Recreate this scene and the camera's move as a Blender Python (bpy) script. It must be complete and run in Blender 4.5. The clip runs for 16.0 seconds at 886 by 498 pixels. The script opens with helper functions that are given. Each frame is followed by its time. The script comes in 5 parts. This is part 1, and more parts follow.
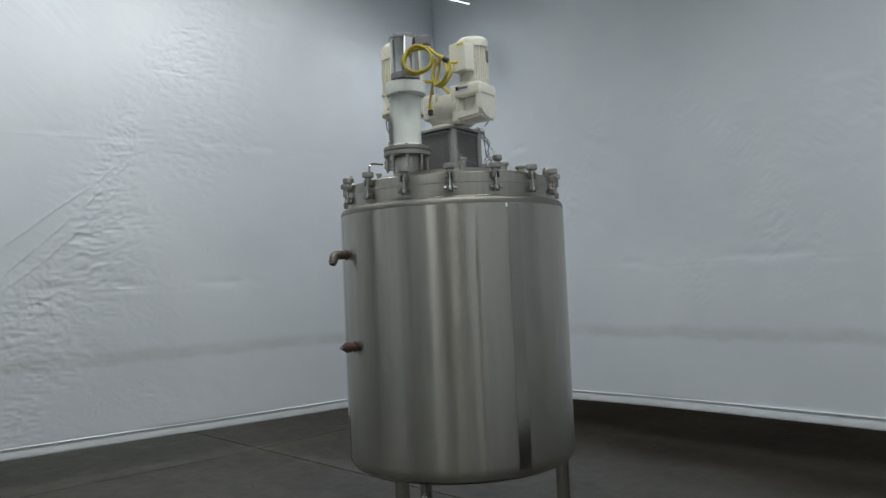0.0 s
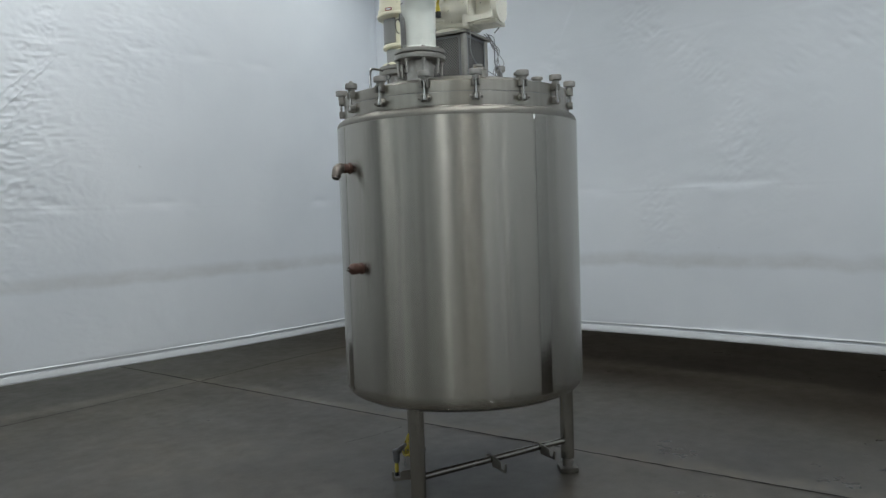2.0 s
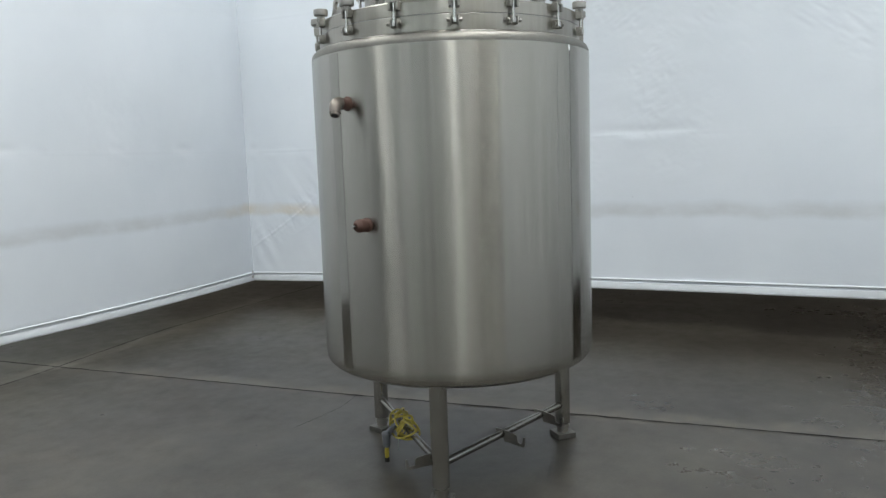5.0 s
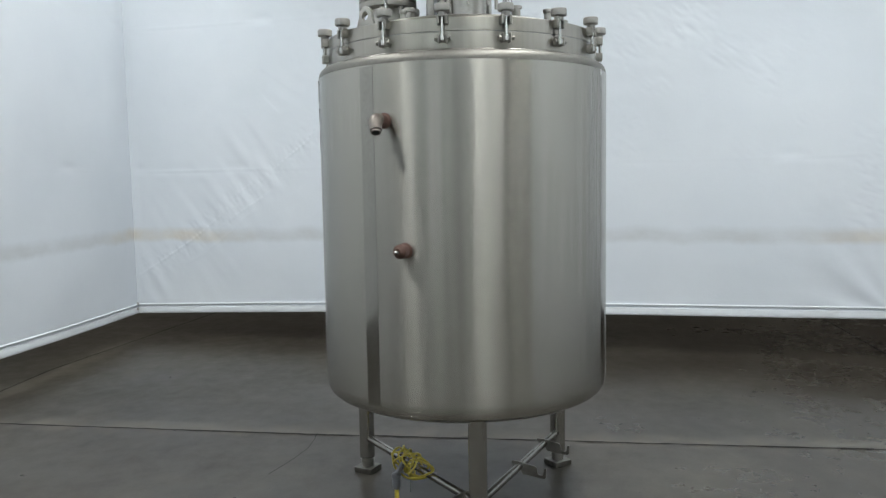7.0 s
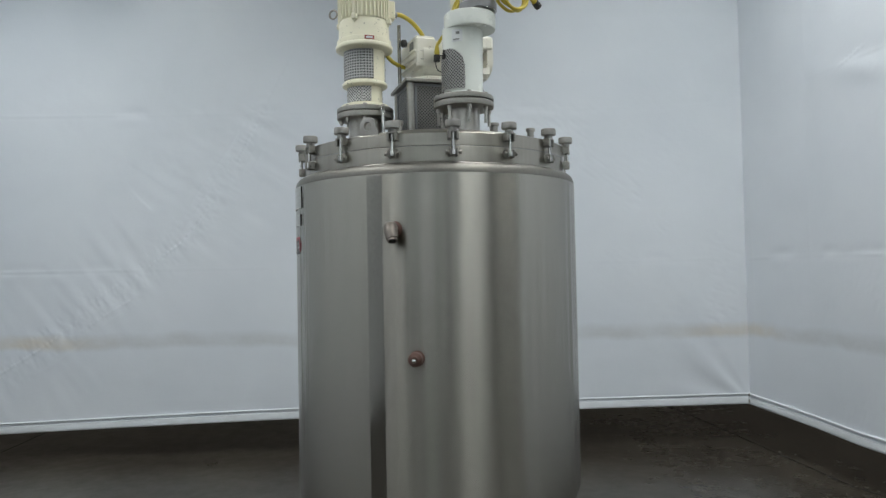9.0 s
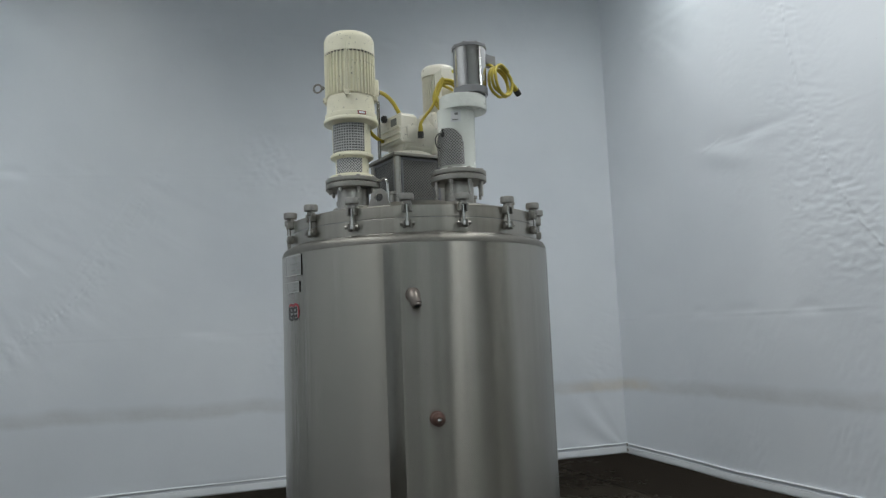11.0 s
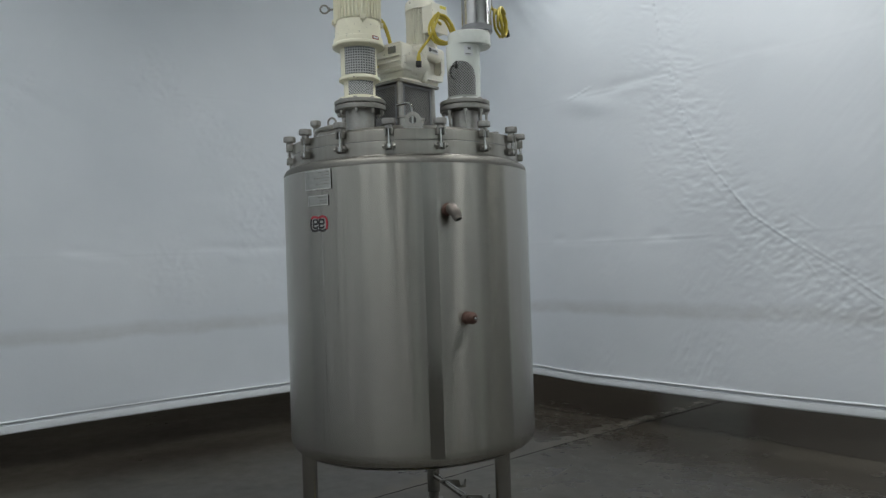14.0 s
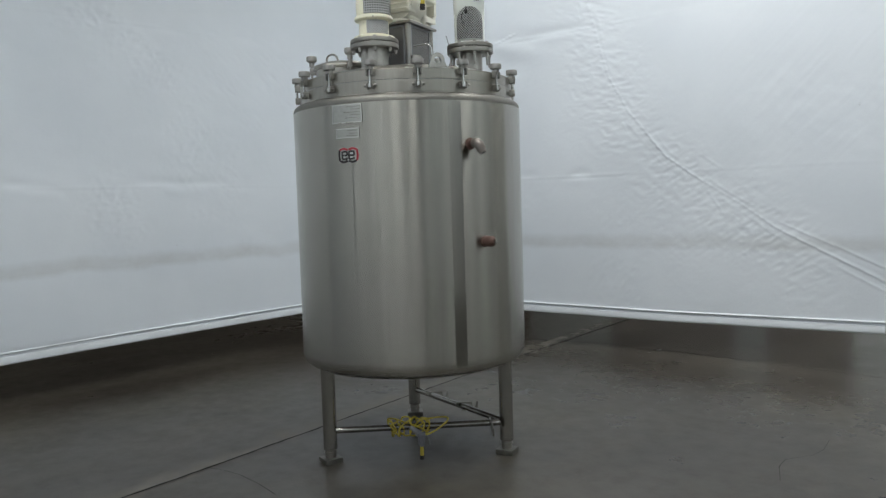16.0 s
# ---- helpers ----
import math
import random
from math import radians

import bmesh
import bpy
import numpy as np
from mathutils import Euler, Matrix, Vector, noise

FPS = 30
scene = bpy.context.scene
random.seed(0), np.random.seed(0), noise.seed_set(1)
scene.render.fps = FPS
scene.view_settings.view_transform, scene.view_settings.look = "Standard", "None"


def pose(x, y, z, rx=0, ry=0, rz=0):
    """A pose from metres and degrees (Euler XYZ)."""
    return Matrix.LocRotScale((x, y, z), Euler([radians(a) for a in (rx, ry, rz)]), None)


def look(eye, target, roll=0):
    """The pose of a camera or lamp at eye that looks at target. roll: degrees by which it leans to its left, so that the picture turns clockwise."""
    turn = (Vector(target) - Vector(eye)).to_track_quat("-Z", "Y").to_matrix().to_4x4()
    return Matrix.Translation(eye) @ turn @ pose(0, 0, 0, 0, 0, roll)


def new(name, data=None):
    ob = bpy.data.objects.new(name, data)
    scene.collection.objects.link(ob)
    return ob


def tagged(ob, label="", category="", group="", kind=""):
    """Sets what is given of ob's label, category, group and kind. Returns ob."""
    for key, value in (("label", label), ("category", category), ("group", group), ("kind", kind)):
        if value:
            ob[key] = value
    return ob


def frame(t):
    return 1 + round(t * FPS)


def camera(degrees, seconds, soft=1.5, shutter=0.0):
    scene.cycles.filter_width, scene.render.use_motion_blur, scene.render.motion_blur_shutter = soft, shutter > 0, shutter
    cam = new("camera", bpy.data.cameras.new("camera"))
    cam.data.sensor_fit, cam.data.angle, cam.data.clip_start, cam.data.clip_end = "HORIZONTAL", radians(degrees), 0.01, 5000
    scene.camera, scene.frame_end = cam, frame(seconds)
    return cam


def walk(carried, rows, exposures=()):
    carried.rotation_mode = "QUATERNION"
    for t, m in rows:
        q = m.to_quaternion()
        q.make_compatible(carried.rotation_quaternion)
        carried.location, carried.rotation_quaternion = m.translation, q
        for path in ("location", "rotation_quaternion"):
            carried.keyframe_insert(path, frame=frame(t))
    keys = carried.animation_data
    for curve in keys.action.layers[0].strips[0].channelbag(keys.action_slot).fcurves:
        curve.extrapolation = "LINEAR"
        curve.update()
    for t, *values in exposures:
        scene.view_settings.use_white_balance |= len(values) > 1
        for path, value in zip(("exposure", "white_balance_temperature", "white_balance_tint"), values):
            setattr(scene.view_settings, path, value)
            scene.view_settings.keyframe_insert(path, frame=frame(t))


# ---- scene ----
cam = camera(60.3, 16.0, soft=1.4)
PATH = [
    (0, (0.444, -0.291, 1.796), (1.647, 1.304, 1.885), -2.6),
    (0.5, (0.331, -0.135, 1.772), (1.577, 1.428, 1.845), -2.4),
    (1, (0.172, 0.069, 1.765), (1.499, 1.564, 1.823), -2.5),
    (1.5, (0.096, 0.271, 1.755), (1.48, 1.715, 1.743), -2.0),
    (2, (0.061, 0.486, 1.731), (1.488, 1.884, 1.634), -1.9),
    (2.5, (0.02, 0.688, 1.743), (1.495, 2.03, 1.589), -1.9),
    (3, (-0.077, 0.915, 1.737), (1.46, 2.181, 1.55), -1.5),
    (3.5, (-0.146, 1.107, 1.736), (1.446, 2.301, 1.535), -1.7),
    (4, (-0.147, 1.35, 1.722), (1.496, 2.471, 1.509), -1.6),
    (6.5, (-0.314, 2.61, 1.737), (1.569, 3.25, 1.523), -1.7),
    (7, (-0.386, 2.876, 1.732), (1.537, 3.397, 1.553), -1.0),
    (7.5, (-0.494, 3.126, 1.753), (1.466, 3.49, 1.601), -1.1),
    (8, (-0.51, 3.333, 1.762), (1.471, 3.582, 1.643), -1.0),
    (8.5, (-0.504, 3.581, 1.789), (1.492, 3.695, 1.732), -1.4),
    (9, (-0.56, 3.843, 1.801), (1.439, 3.829, 1.864), -1.1),
    (9.5, (-0.647, 4.12, 1.814), (1.341, 3.951, 1.95), -1.2),
    (9.7, (-0.655, 4.201, 1.819), (1.327, 3.981, 1.972), -1.2),
    (11.8, (-0.664, 5.281, 1.814), (1.205, 4.6, 2.019), -2.6),
    (12, (-0.632, 5.385, 1.817), (1.223, 4.665, 2.012), -2.5),
    (12.5, (-0.551, 5.624, 1.795), (1.264, 4.807, 1.985), -3.0),
    (13, (-0.533, 5.882, 1.776), (1.233, 4.96, 1.947), -2.4),
    (13.5, (-0.552, 6.169, 1.771), (1.161, 5.141, 1.858), -2.0),
    (14, (-0.478, 6.352, 1.732), (1.184, 5.24, 1.762), -1.9),
    (14.5, (-0.381, 6.565, 1.724), (1.216, 5.361, 1.689), -2.4),
    (15, (-0.3, 6.817, 1.704), (1.221, 5.522, 1.605), -2.1),
    (15.5, (-0.257, 7.185, 1.708), (1.183, 5.802, 1.587), -1.8),
    (16, (-0.138, 7.458, 1.682), (1.25, 6.025, 1.551), -1.8),
]
EXPOSURES = [(0.0, -1.34), (1.0, -1.35), (2.0, -1.04), (3.0, -0.66), (7.0, -0.36), (8.0, -0.51), (9.0, -0.89), (12.5, -1.33), (13.5, -1.36), (14.5, -1.11), (16.0, -0.81)]
walk(cam, [(t, look(eye, target, roll)) for t, eye, target, roll in PATH], exposures=EXPOSURES)

# ---- world and lights ----
world = bpy.data.worlds.new("world")
scene.world = world
world.use_nodes = True
world.node_tree.nodes["Background"].inputs["Color"].default_value = (0.02, 0.021, 0.023, 1)
world.node_tree.nodes["Background"].inputs["Strength"].default_value = 1.0

# Strip lamps: position, length, watts, spread, turn, tilt, colour. Two rows hang beside the side tarps, the others
# in the hall round the booth; the long western row, tilted at the hall's wall and colder, is an added light.
WARM, COLD = (0.98, 1.0, 0.985), (0.88, 0.98, 1.06)
LAMPS = [(x, 6.45, 6.15, 0.42, w, 150, 0, (0, 6), WARM) for x, w in ((0.3, 80), (2.0, 80), (3.3, 66), (5.0, 42))]
LAMPS += [(x, 2.05, 6.15, 0.42, w, 150, 0, (0, -6), WARM) for x, w in ((0.3, 104), (2.2, 102), (3.8, 86), (5.2, 30))]
LAMPS += [(6.14, 7.05, 5.34, 0.5, 10, 110, 0, (0, 30), WARM), (5.75, 1.20, 5.60, 0.5, 4, 110, 0, (0, -30), WARM)]
LAMPS += [
    # added, unseen: brightens the western wall that the shell mirrors
    (-4.6, 3.0, 5.6, 16.0, 300, 140, 90, (58, 0), COLD),
    # the last of these is added as well, to lift the dark behind the back tarp
    (2.0, -4.2, 6.2, 11.0, 300, 170, 0, (0, 0), WARM), (4.2, 11.9, 6.2, 7.0, 270, 170, 0, (0, 0), WARM), (9.3, 4.0, 6.6, 5.4, 60, 170, 90, (0, 0), WARM),
]


# ---- materials ----
def material(name):
    m = bpy.data.materials.new(name)
    m.use_nodes = True
    nt = m.node_tree
    return m, nt, nt.nodes["Principled BSDF"]


def node(nt, kind, **values):
    n = nt.nodes.new(kind)
    for key, value in values.items():
        if key in n.inputs:
            n.inputs[key].default_value = value
    return n


def link(nt, a, out, b, into):
    nt.links.new(a.outputs[out], b.inputs[into])


def coords(nt, scale=(1, 1, 1), kind="Object"):
    tc = nt.nodes.new("ShaderNodeTexCoord")
    mp = nt.nodes.new("ShaderNodeMapping")
    mp.inputs["Scale"].default_value = scale
    link(nt, tc, kind, mp, "Vector")
    return mp


def noise_node(nt, vec, scale, detail=4.0, rough=0.55):
    n = node(nt, "ShaderNodeTexNoise", Scale=scale, Detail=detail, Roughness=rough)
    link(nt, vec, "Vector", n, "Vector")
    return n


def ramp(nt, src, stops, out="Fac"):
    r = nt.nodes.new("ShaderNodeValToRGB")
    el = r.color_ramp.elements
    el[0].position, el[0].color = stops[0][0], (*stops[0][1], 1)
    el[1].position, el[1].color = stops[-1][0], (*stops[-1][1], 1)
    for p, c in stops[1:-1]:
        e = el.new(p)
        e.color = (*c, 1)
    link(nt, src, out, r, "Fac")
    return r


def grey(v):
    return (v, v, v)


def mix(nt, fac, a, b, mode="MIX", amount=1.0):
    """A colour mix of two sources; fac is a node or None."""
    m = nt.nodes.new("ShaderNodeMix")
    m.data_type, m.blend_type = "RGBA", mode
    m.inputs[0].default_value = amount
    if fac is not None:
        nt.links.new(fac.outputs[0], m.inputs[0])
    for k, src in ((6, a), (7, b)):
        if isinstance(src, tuple):
            m.inputs[k].default_value = (*src, 1)
        else:
            nt.links.new(src.outputs[2] if src.bl_idname == "ShaderNodeMix" else src.outputs[0], m.inputs[k])
    return m


def bump(nt, bsdf, src, strength, distance, out=0):
    b = node(nt, "ShaderNodeBump", Strength=strength, Distance=distance)
    nt.links.new(src.outputs[out], b.inputs["Height"])
    link(nt, b, "Normal", bsdf, "Normal")
    return b


def set_colour(nt, bsdf, src):
    nt.links.new(src.outputs[2] if src.bl_idname == "ShaderNodeMix" else src.outputs[0], bsdf.inputs["Base Color"])


def steel(name, base, rough, aniso=0.0, wave=0.0, metal=1.0, streak=0.08, even=False):
    """Stainless steel: brushed round the vertical axis where aniso is set."""
    m, nt, b = material(name)
    b.inputs["Metallic"].default_value = metal
    v = coords(nt)
    n1 = noise_node(nt, v, 6.0, 6.0)
    vs = coords(nt, (40, 40, 1.2) if aniso else (60, 60, 60))
    n2 = noise_node(nt, vs, 1.0, 3.0)
    c1 = ramp(nt, n1, [(0.25, tuple(c * (1 - streak) for c in base)), (0.75, tuple(min(1, c * (1 + streak)) for c in base))])
    # steel grain; where aniso is set it also paints fine upright streaks of reflection
    c2 = ramp(nt, n2, [(0.3, grey(0.84)), (0.7, grey(1.04))])
    set_colour(nt, b, mix(nt, None, c1, c2, "MULTIPLY", 0.6))
    if aniso or even:
        b.inputs["Roughness"].default_value = rough
    else:
        r = ramp(nt, n1, [(0.2, grey(rough * 0.85)), (0.8, grey(rough * 1.2))])
        link(nt, r, "Color", b, "Roughness")
    if aniso:
        tg = nt.nodes.new("ShaderNodeTangent")
        tg.direction_type, tg.axis = "RADIAL", "Z"
        link(nt, tg, "Tangent", b, "Tangent")
        b.inputs["Anisotropic"].default_value = aniso
        b.inputs["Specular Tint"].default_value = (0.95, 0.95, 0.95, 1)
        b.inputs["Anisotropic Rotation"].default_value = 0.25
    if wave:
        vw = coords(nt, (5.0, 5.0, 0.5))
        nw = noise_node(nt, vw, 1.0, 1.5, 0.4)
        bump(nt, b, nw, wave, 0.05)
    return m


def paint(name, base, rough=0.4, chips=0.0, dirt=(0.35, 0.33, 0.28), amount=0.35):
    m, nt, b = material(name)
    v = coords(nt)
    n1 = noise_node(nt, v, 5.0, 6.0, 0.6)
    n2 = noise_node(nt, v, 45.0, 4.0, 0.6)
    c1 = ramp(nt, n1, [(0.45, base), (0.85, tuple(a * (1 - amount) + d * amount for a, d in zip(base, dirt)))])
    last = c1
    if chips:
        f = ramp(nt, n2, [(0.7 - chips * 0.1, grey(0)), (0.74, grey(1))])
        last = mix(nt, f, c1, (0.1, 0.09, 0.08))
    set_colour(nt, b, last)
    r = ramp(nt, n1, [(0.2, grey(rough * 0.8)), (0.8, grey(min(1, rough * 1.3)))])
    link(nt, r, "Color", b, "Roughness")
    bump(nt, b, n2, 0.06, 0.004)
    return m


def perforated(name, base, hole, pitch, turn=45):
    m, nt, b = material(name)
    tc = nt.nodes.new("ShaderNodeTexCoord")
    mp = nt.nodes.new("ShaderNodeMapping")
    mp.inputs["Rotation"].default_value = (0, 0, radians(turn))
    link(nt, tc, "UV", mp, "Vector")
    vo = node(nt, "ShaderNodeTexVoronoi", Scale=1.0 / pitch, Randomness=0.0)
    vo.voronoi_dimensions = "2D"
    link(nt, mp, "Vector", vo, "Vector")
    # no holes are cut: the dark inside them is painted on as dots
    f = ramp(nt, vo, [(0.30, grey(0)), (0.36, grey(1))], "Distance")
    n1 = noise_node(nt, coords(nt), 12.0, 5.0)
    c = ramp(nt, n1, [(0.3, tuple(x * 0.8 for x in base)), (0.7, base)])
    set_colour(nt, b, mix(nt, f, hole, c))
    mm = nt.nodes.new("ShaderNodeMath")
    mm.operation = "MULTIPLY"
    mm.inputs[1].default_value = 0.7
    link(nt, f, "Color", mm, 0)
    link(nt, mm, "Value", b, "Metallic")
    b.inputs["Roughness"].default_value = 0.5
    bump(nt, b, f, 0.5, 0.003)
    return m


def tarp_material():
    m, nt, b = material("white_vinyl_tarp")
    v = coords(nt)
    n1 = noise_node(nt, v, 0.7, 5.0, 0.55)
    base = ramp(nt, n1, [(0.3, (0.675, 0.712, 0.760)), (0.7, (0.745, 0.778, 0.820))])
    # grimy band at bumper height, with ochre patches in it
    sep = nt.nodes.new("ShaderNodeSeparateXYZ")
    link(nt, v, "Vector", sep, "Vector")
    wob = noise_node(nt, coords(nt, (1.2, 1.2, 0.5)), 1.5, 4.0, 0.6)
    add = nt.nodes.new("ShaderNodeMath")
    add.operation = "MULTIPLY_ADD"
    add.inputs[1].default_value = 0.13
    link(nt, wob, "Fac", add, 0)
    link(nt, sep, "Z", add, 2)
    scaled = nt.nodes.new("ShaderNodeMath")
    scaled.operation = "DIVIDE"
    scaled.inputs[1].default_value = 2.0
    link(nt, add, "Value", scaled, 0)
    band = ramp(nt, scaled, [(0.572, grey(0)), (0.600, grey(1)), (0.628, grey(0.9)), (0.665, grey(0))], "Value")
    patch = noise_node(nt, coords(nt, (1.0, 1.0, 2.0)), 2.2, 5.0, 0.65)
    pm = ramp(nt, patch, [(0.25, grey(0.12)), (0.62, grey(0.42))])
    f = mix(nt, None, band, pm, "MULTIPLY", 1.0)
    ochre = noise_node(nt, v, 1.1, 3.0, 0.6)
    scale_y = nt.nodes.new("ShaderNodeMath")
    scale_y.operation = "DIVIDE"
    scale_y.inputs[1].default_value = 10.0
    link(nt, sep, "Y", scale_y, 0)
    ends = ramp(nt, scale_y, [(0.08, grey(1)), (0.17, grey(0)), (0.70, grey(0)), (0.77, grey(1))], "Value")
    spots = ramp(nt, ochre, [(0.40, grey(0.15)), (0.62, grey(1))])
    scale_x = nt.nodes.new("ShaderNodeMath")
    scale_x.operation = "DIVIDE"
    scale_x.inputs[1].default_value = 10.0
    link(nt, sep, "X", scale_x, 0)
    deep = ramp(nt, scale_x, [(0.62, grey(0)), (0.70, grey(1))], "Value")
    ends = mix(nt, None, ends, deep, "MULTIPLY", 1.0)
    both = mix(nt, None, ends, spots, "MULTIPLY", 1.0)
    om = nt.nodes.new("ShaderNodeMix")
    om.data_type = "RGBA"
    nt.links.new(both.outputs[2], om.inputs[0])
    om.inputs[6].default_value = (0.42, 0.42, 0.41, 1)
    om.inputs[7].default_value = (0.58, 0.43, 0.22, 1)
    mm = nt.nodes.new("ShaderNodeMix")
    mm.data_type = "RGBA"
    nt.links.new(f.outputs[2], mm.inputs[0])
    nt.links.new(base.outputs[0], mm.inputs[6])
    nt.links.new(om.outputs[2], mm.inputs[7])
    # small scuffs
    sp = noise_node(nt, v, 9.0, 3.0, 0.7)
    sm = ramp(nt, sp, [(0.74, grey(0)), (0.80, grey(0.35))])
    set_colour(nt, b, mix(nt, sm, mm, (0.35, 0.35, 0.35)))
    b.inputs["Roughness"].default_value = 0.42
    b.inputs["Specular IOR Level"].default_value = 0.45
    fine = noise_node(nt, v, 38.0, 4.0, 0.6)
    bump(nt, b, fine, 0.16, 0.004)
    return m


def floor_material():
    m, nt, b = material("worn_concrete")
    v = coords(nt)
    n1 = noise_node(nt, v, 0.55, 4.0, 0.55)
    n2 = noise_node(nt, v, 4.5, 6.0, 0.62)
    n3 = noise_node(nt, v, 60.0, 4.0, 0.6)
    c1 = ramp(nt, n1, [(0.30, (0.033, 0.0285, 0.0222)), (0.5, (0.046, 0.0408, 0.0320)), (0.72, (0.070, 0.0626, 0.048))])
    c2 = ramp(nt, n2, [(0.28, grey(0.72)), (0.5, grey(1.0)), (0.72, grey(1.28))])
    c3 = ramp(nt, n3, [(0.3, grey(0.87)), (0.7, grey(1.11))])
    a = mix(nt, None, c1, c2, "MULTIPLY", 1.0)
    a = mix(nt, None, a, c3, "MULTIPLY", 1.0)
    # rusty blotches and pale tyre-worn lanes
    n4 = noise_node(nt, coords(nt, (0.6, 1.6, 1)), 0.9, 3.0, 0.55)
    f4 = ramp(nt, n4, [(0.50, grey(0)), (0.80, grey(0.25))])
    a = mix(nt, f4, a, (0.052, 0.038, 0.030))
    # dark drips
    n6 = noise_node(nt, coords(nt, (1.3, 0.8, 1)), 1.3, 3.0, 0.5)
    f6 = ramp(nt, n6, [(0.46, grey(0)), (0.82, grey(0.16))])
    a = mix(nt, f6, a, (0.018, 0.017, 0.015))
    # the pale scrubbed strip along the main joint
    dot = nt.nodes.new("ShaderNodeVectorMath")
    dot.operation = "DOT_PRODUCT"
    dot.inputs[1].default_value = (0.9911, 0.1331, 0)
    link(nt, v, "Vector", dot, 0)
    n7 = noise_node(nt, coords(nt, (1.6, 1.6, 1)), 2.4, 5.0, 0.6)
    edge = nt.nodes.new("ShaderNodeMath")
    edge.operation = "MULTIPLY_ADD"
    edge.inputs[1].default_value = 0.50
    link(nt, n7, "Fac", edge, 0)
    link(nt, dot, "Value", edge, 2)
    rel = nt.nodes.new("ShaderNodeMath")
    rel.operation = "SUBTRACT"
    rel.inputs[1].default_value = 4.75
    link(nt, edge, "Value", rel, 0)
    f7 = ramp(nt, rel, [(0.40, grey(0)), (0.50, grey(0.45)), (0.57, grey(0.32)), (0.70, grey(0)), (1.0, grey(0))], "Value")
    n8 = noise_node(nt, v, 7.0, 6.0, 0.65)
    f8 = ramp(nt, n8, [(0.36, grey(0.12)), (0.58, grey(1))])
    f9 = mix(nt, None, f7, f8, "MULTIPLY", 1.0)
    pale = nt.nodes.new("ShaderNodeMix")
    pale.data_type = "RGBA"
    nt.links.new(f9.outputs[2], pale.inputs[0])
    nt.links.new(a.outputs[2], pale.inputs[6])
    pale.inputs[7].default_value = (0.215, 0.198, 0.165, 1)
    set_colour(nt, b, pale)
    # polished and dull patches
    r1 = ramp(nt, n6, [(0.30, grey(0.39)), (0.52, grey(0.35)), (0.74, grey(0.29))])
    r2 = ramp(nt, n8, [(0.3, grey(0.85)), (0.7, grey(1.15))])
    r = mix(nt, None, r1, r2, "MULTIPLY", 1.0)
    dull = mix(nt, None, r, (0.6, 0.6, 0.6))
    nt.links.new(f9.outputs[2], dull.inputs[0])
    r = dull
    # the aisle by the right-hand tarp is worn smooth
    lane = nt.nodes.new("ShaderNodeSeparateXYZ")
    link(nt, v, "Vector", lane, "Vector")
    lane_y = nt.nodes.new("ShaderNodeMath")
    lane_y.operation = "MULTIPLY_ADD"
    lane_y.inputs[1].default_value = 0.1
    lane_y.inputs[2].default_value = 0.4
    link(nt, lane, "Y", lane_y, 0)
    r3 = ramp(nt, lane_y, [(0.36, grey(0.62)), (0.76, grey(1))], "Value")
    r = mix(nt, None, r, r3, "MULTIPLY", 1.0)
    nt.links.new(r.outputs[2], b.inputs["Roughness"])
    b.inputs["Specular IOR Level"].default_value = 0.45
    bump(nt, b, n3, 0.05, 0.003)
    return m


def plain(name, base, rough=0.5, metal=0.0, emit=0.0):
    m, nt, b = material(name)
    v = coords(nt)
    n = noise_node(nt, v, 18.0, 4.0)
    c = ramp(nt, n, [(0.3, tuple(x * 0.85 for x in base)), (0.7, base)])
    set_colour(nt, b, c)
    b.inputs["Roughness"].default_value = rough
    b.inputs["Metallic"].default_value = metal
    if emit:
        b.inputs["Emission Color"].default_value = (*base, 1)
        b.inputs["Emission Strength"].default_value = emit
    return m


SHELL = steel("brushed_steel_shell", (0.420, 0.402, 0.362), 0.27, aniso=1.0, wave=0.0, streak=0.025)
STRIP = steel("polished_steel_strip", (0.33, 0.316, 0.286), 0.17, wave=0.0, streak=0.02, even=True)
RING = steel("satin_steel_ring", (0.36, 0.343, 0.305), 0.30, aniso=0.8)
# the shell's steel with a darker base: the shoulder's dim reflection is in the colour
SHOULDER = steel("darkened_satin_shoulder", (0.20, 0.193, 0.175), 0.50, streak=0.02, even=True)
STEEL = steel("satin_steel", (0.38, 0.365, 0.335), 0.32)
LEGSTEEL = steel("satin_pipe_steel", (0.39, 0.375, 0.342), 0.22, streak=0.06)
FOOT = steel("worn_cast_foot", (0.20, 0.193, 0.175), 0.42, streak=0.3)
CAST = steel("cast_steel", (0.31, 0.298, 0.272), 0.40, streak=0.15)
KNOB = steel("matt_cast_knob", (0.36, 0.35, 0.33), 0.52, metal=0.75, streak=0.15)
POLISHED = steel("polished_steel_can", (0.52, 0.51, 0.49), 0.14, aniso=0.6)
BRACE = steel("polished_brace_tube", (0.33, 0.318, 0.292), 0.24, streak=0.15)
RUSTY = paint("rusted_iron", (0.075, 0.034, 0.024), 0.65, dirt=(0.16, 0.10, 0.075), amount=0.6)
IRON = steel("weathered_iron_pipe", (0.21, 0.185, 0.165), 0.38, metal=0.8, streak=0.3)
CREAM = paint("cream_enamel", (0.82, 0.785, 0.61), 0.32, chips=0.7)
OFFWHITE = paint("off_white_enamel", (0.76, 0.74, 0.65), 0.35, chips=0.6)
WHITE = paint("white_enamel", (0.74, 0.77, 0.72), 0.25, amount=0.2)
GREYPLASTIC = paint("grey_plastic", (0.22, 0.225, 0.24), 0.45)
PLUGGREY = paint("pale_grey_plastic", (0.15, 0.155, 0.175), 0.45)
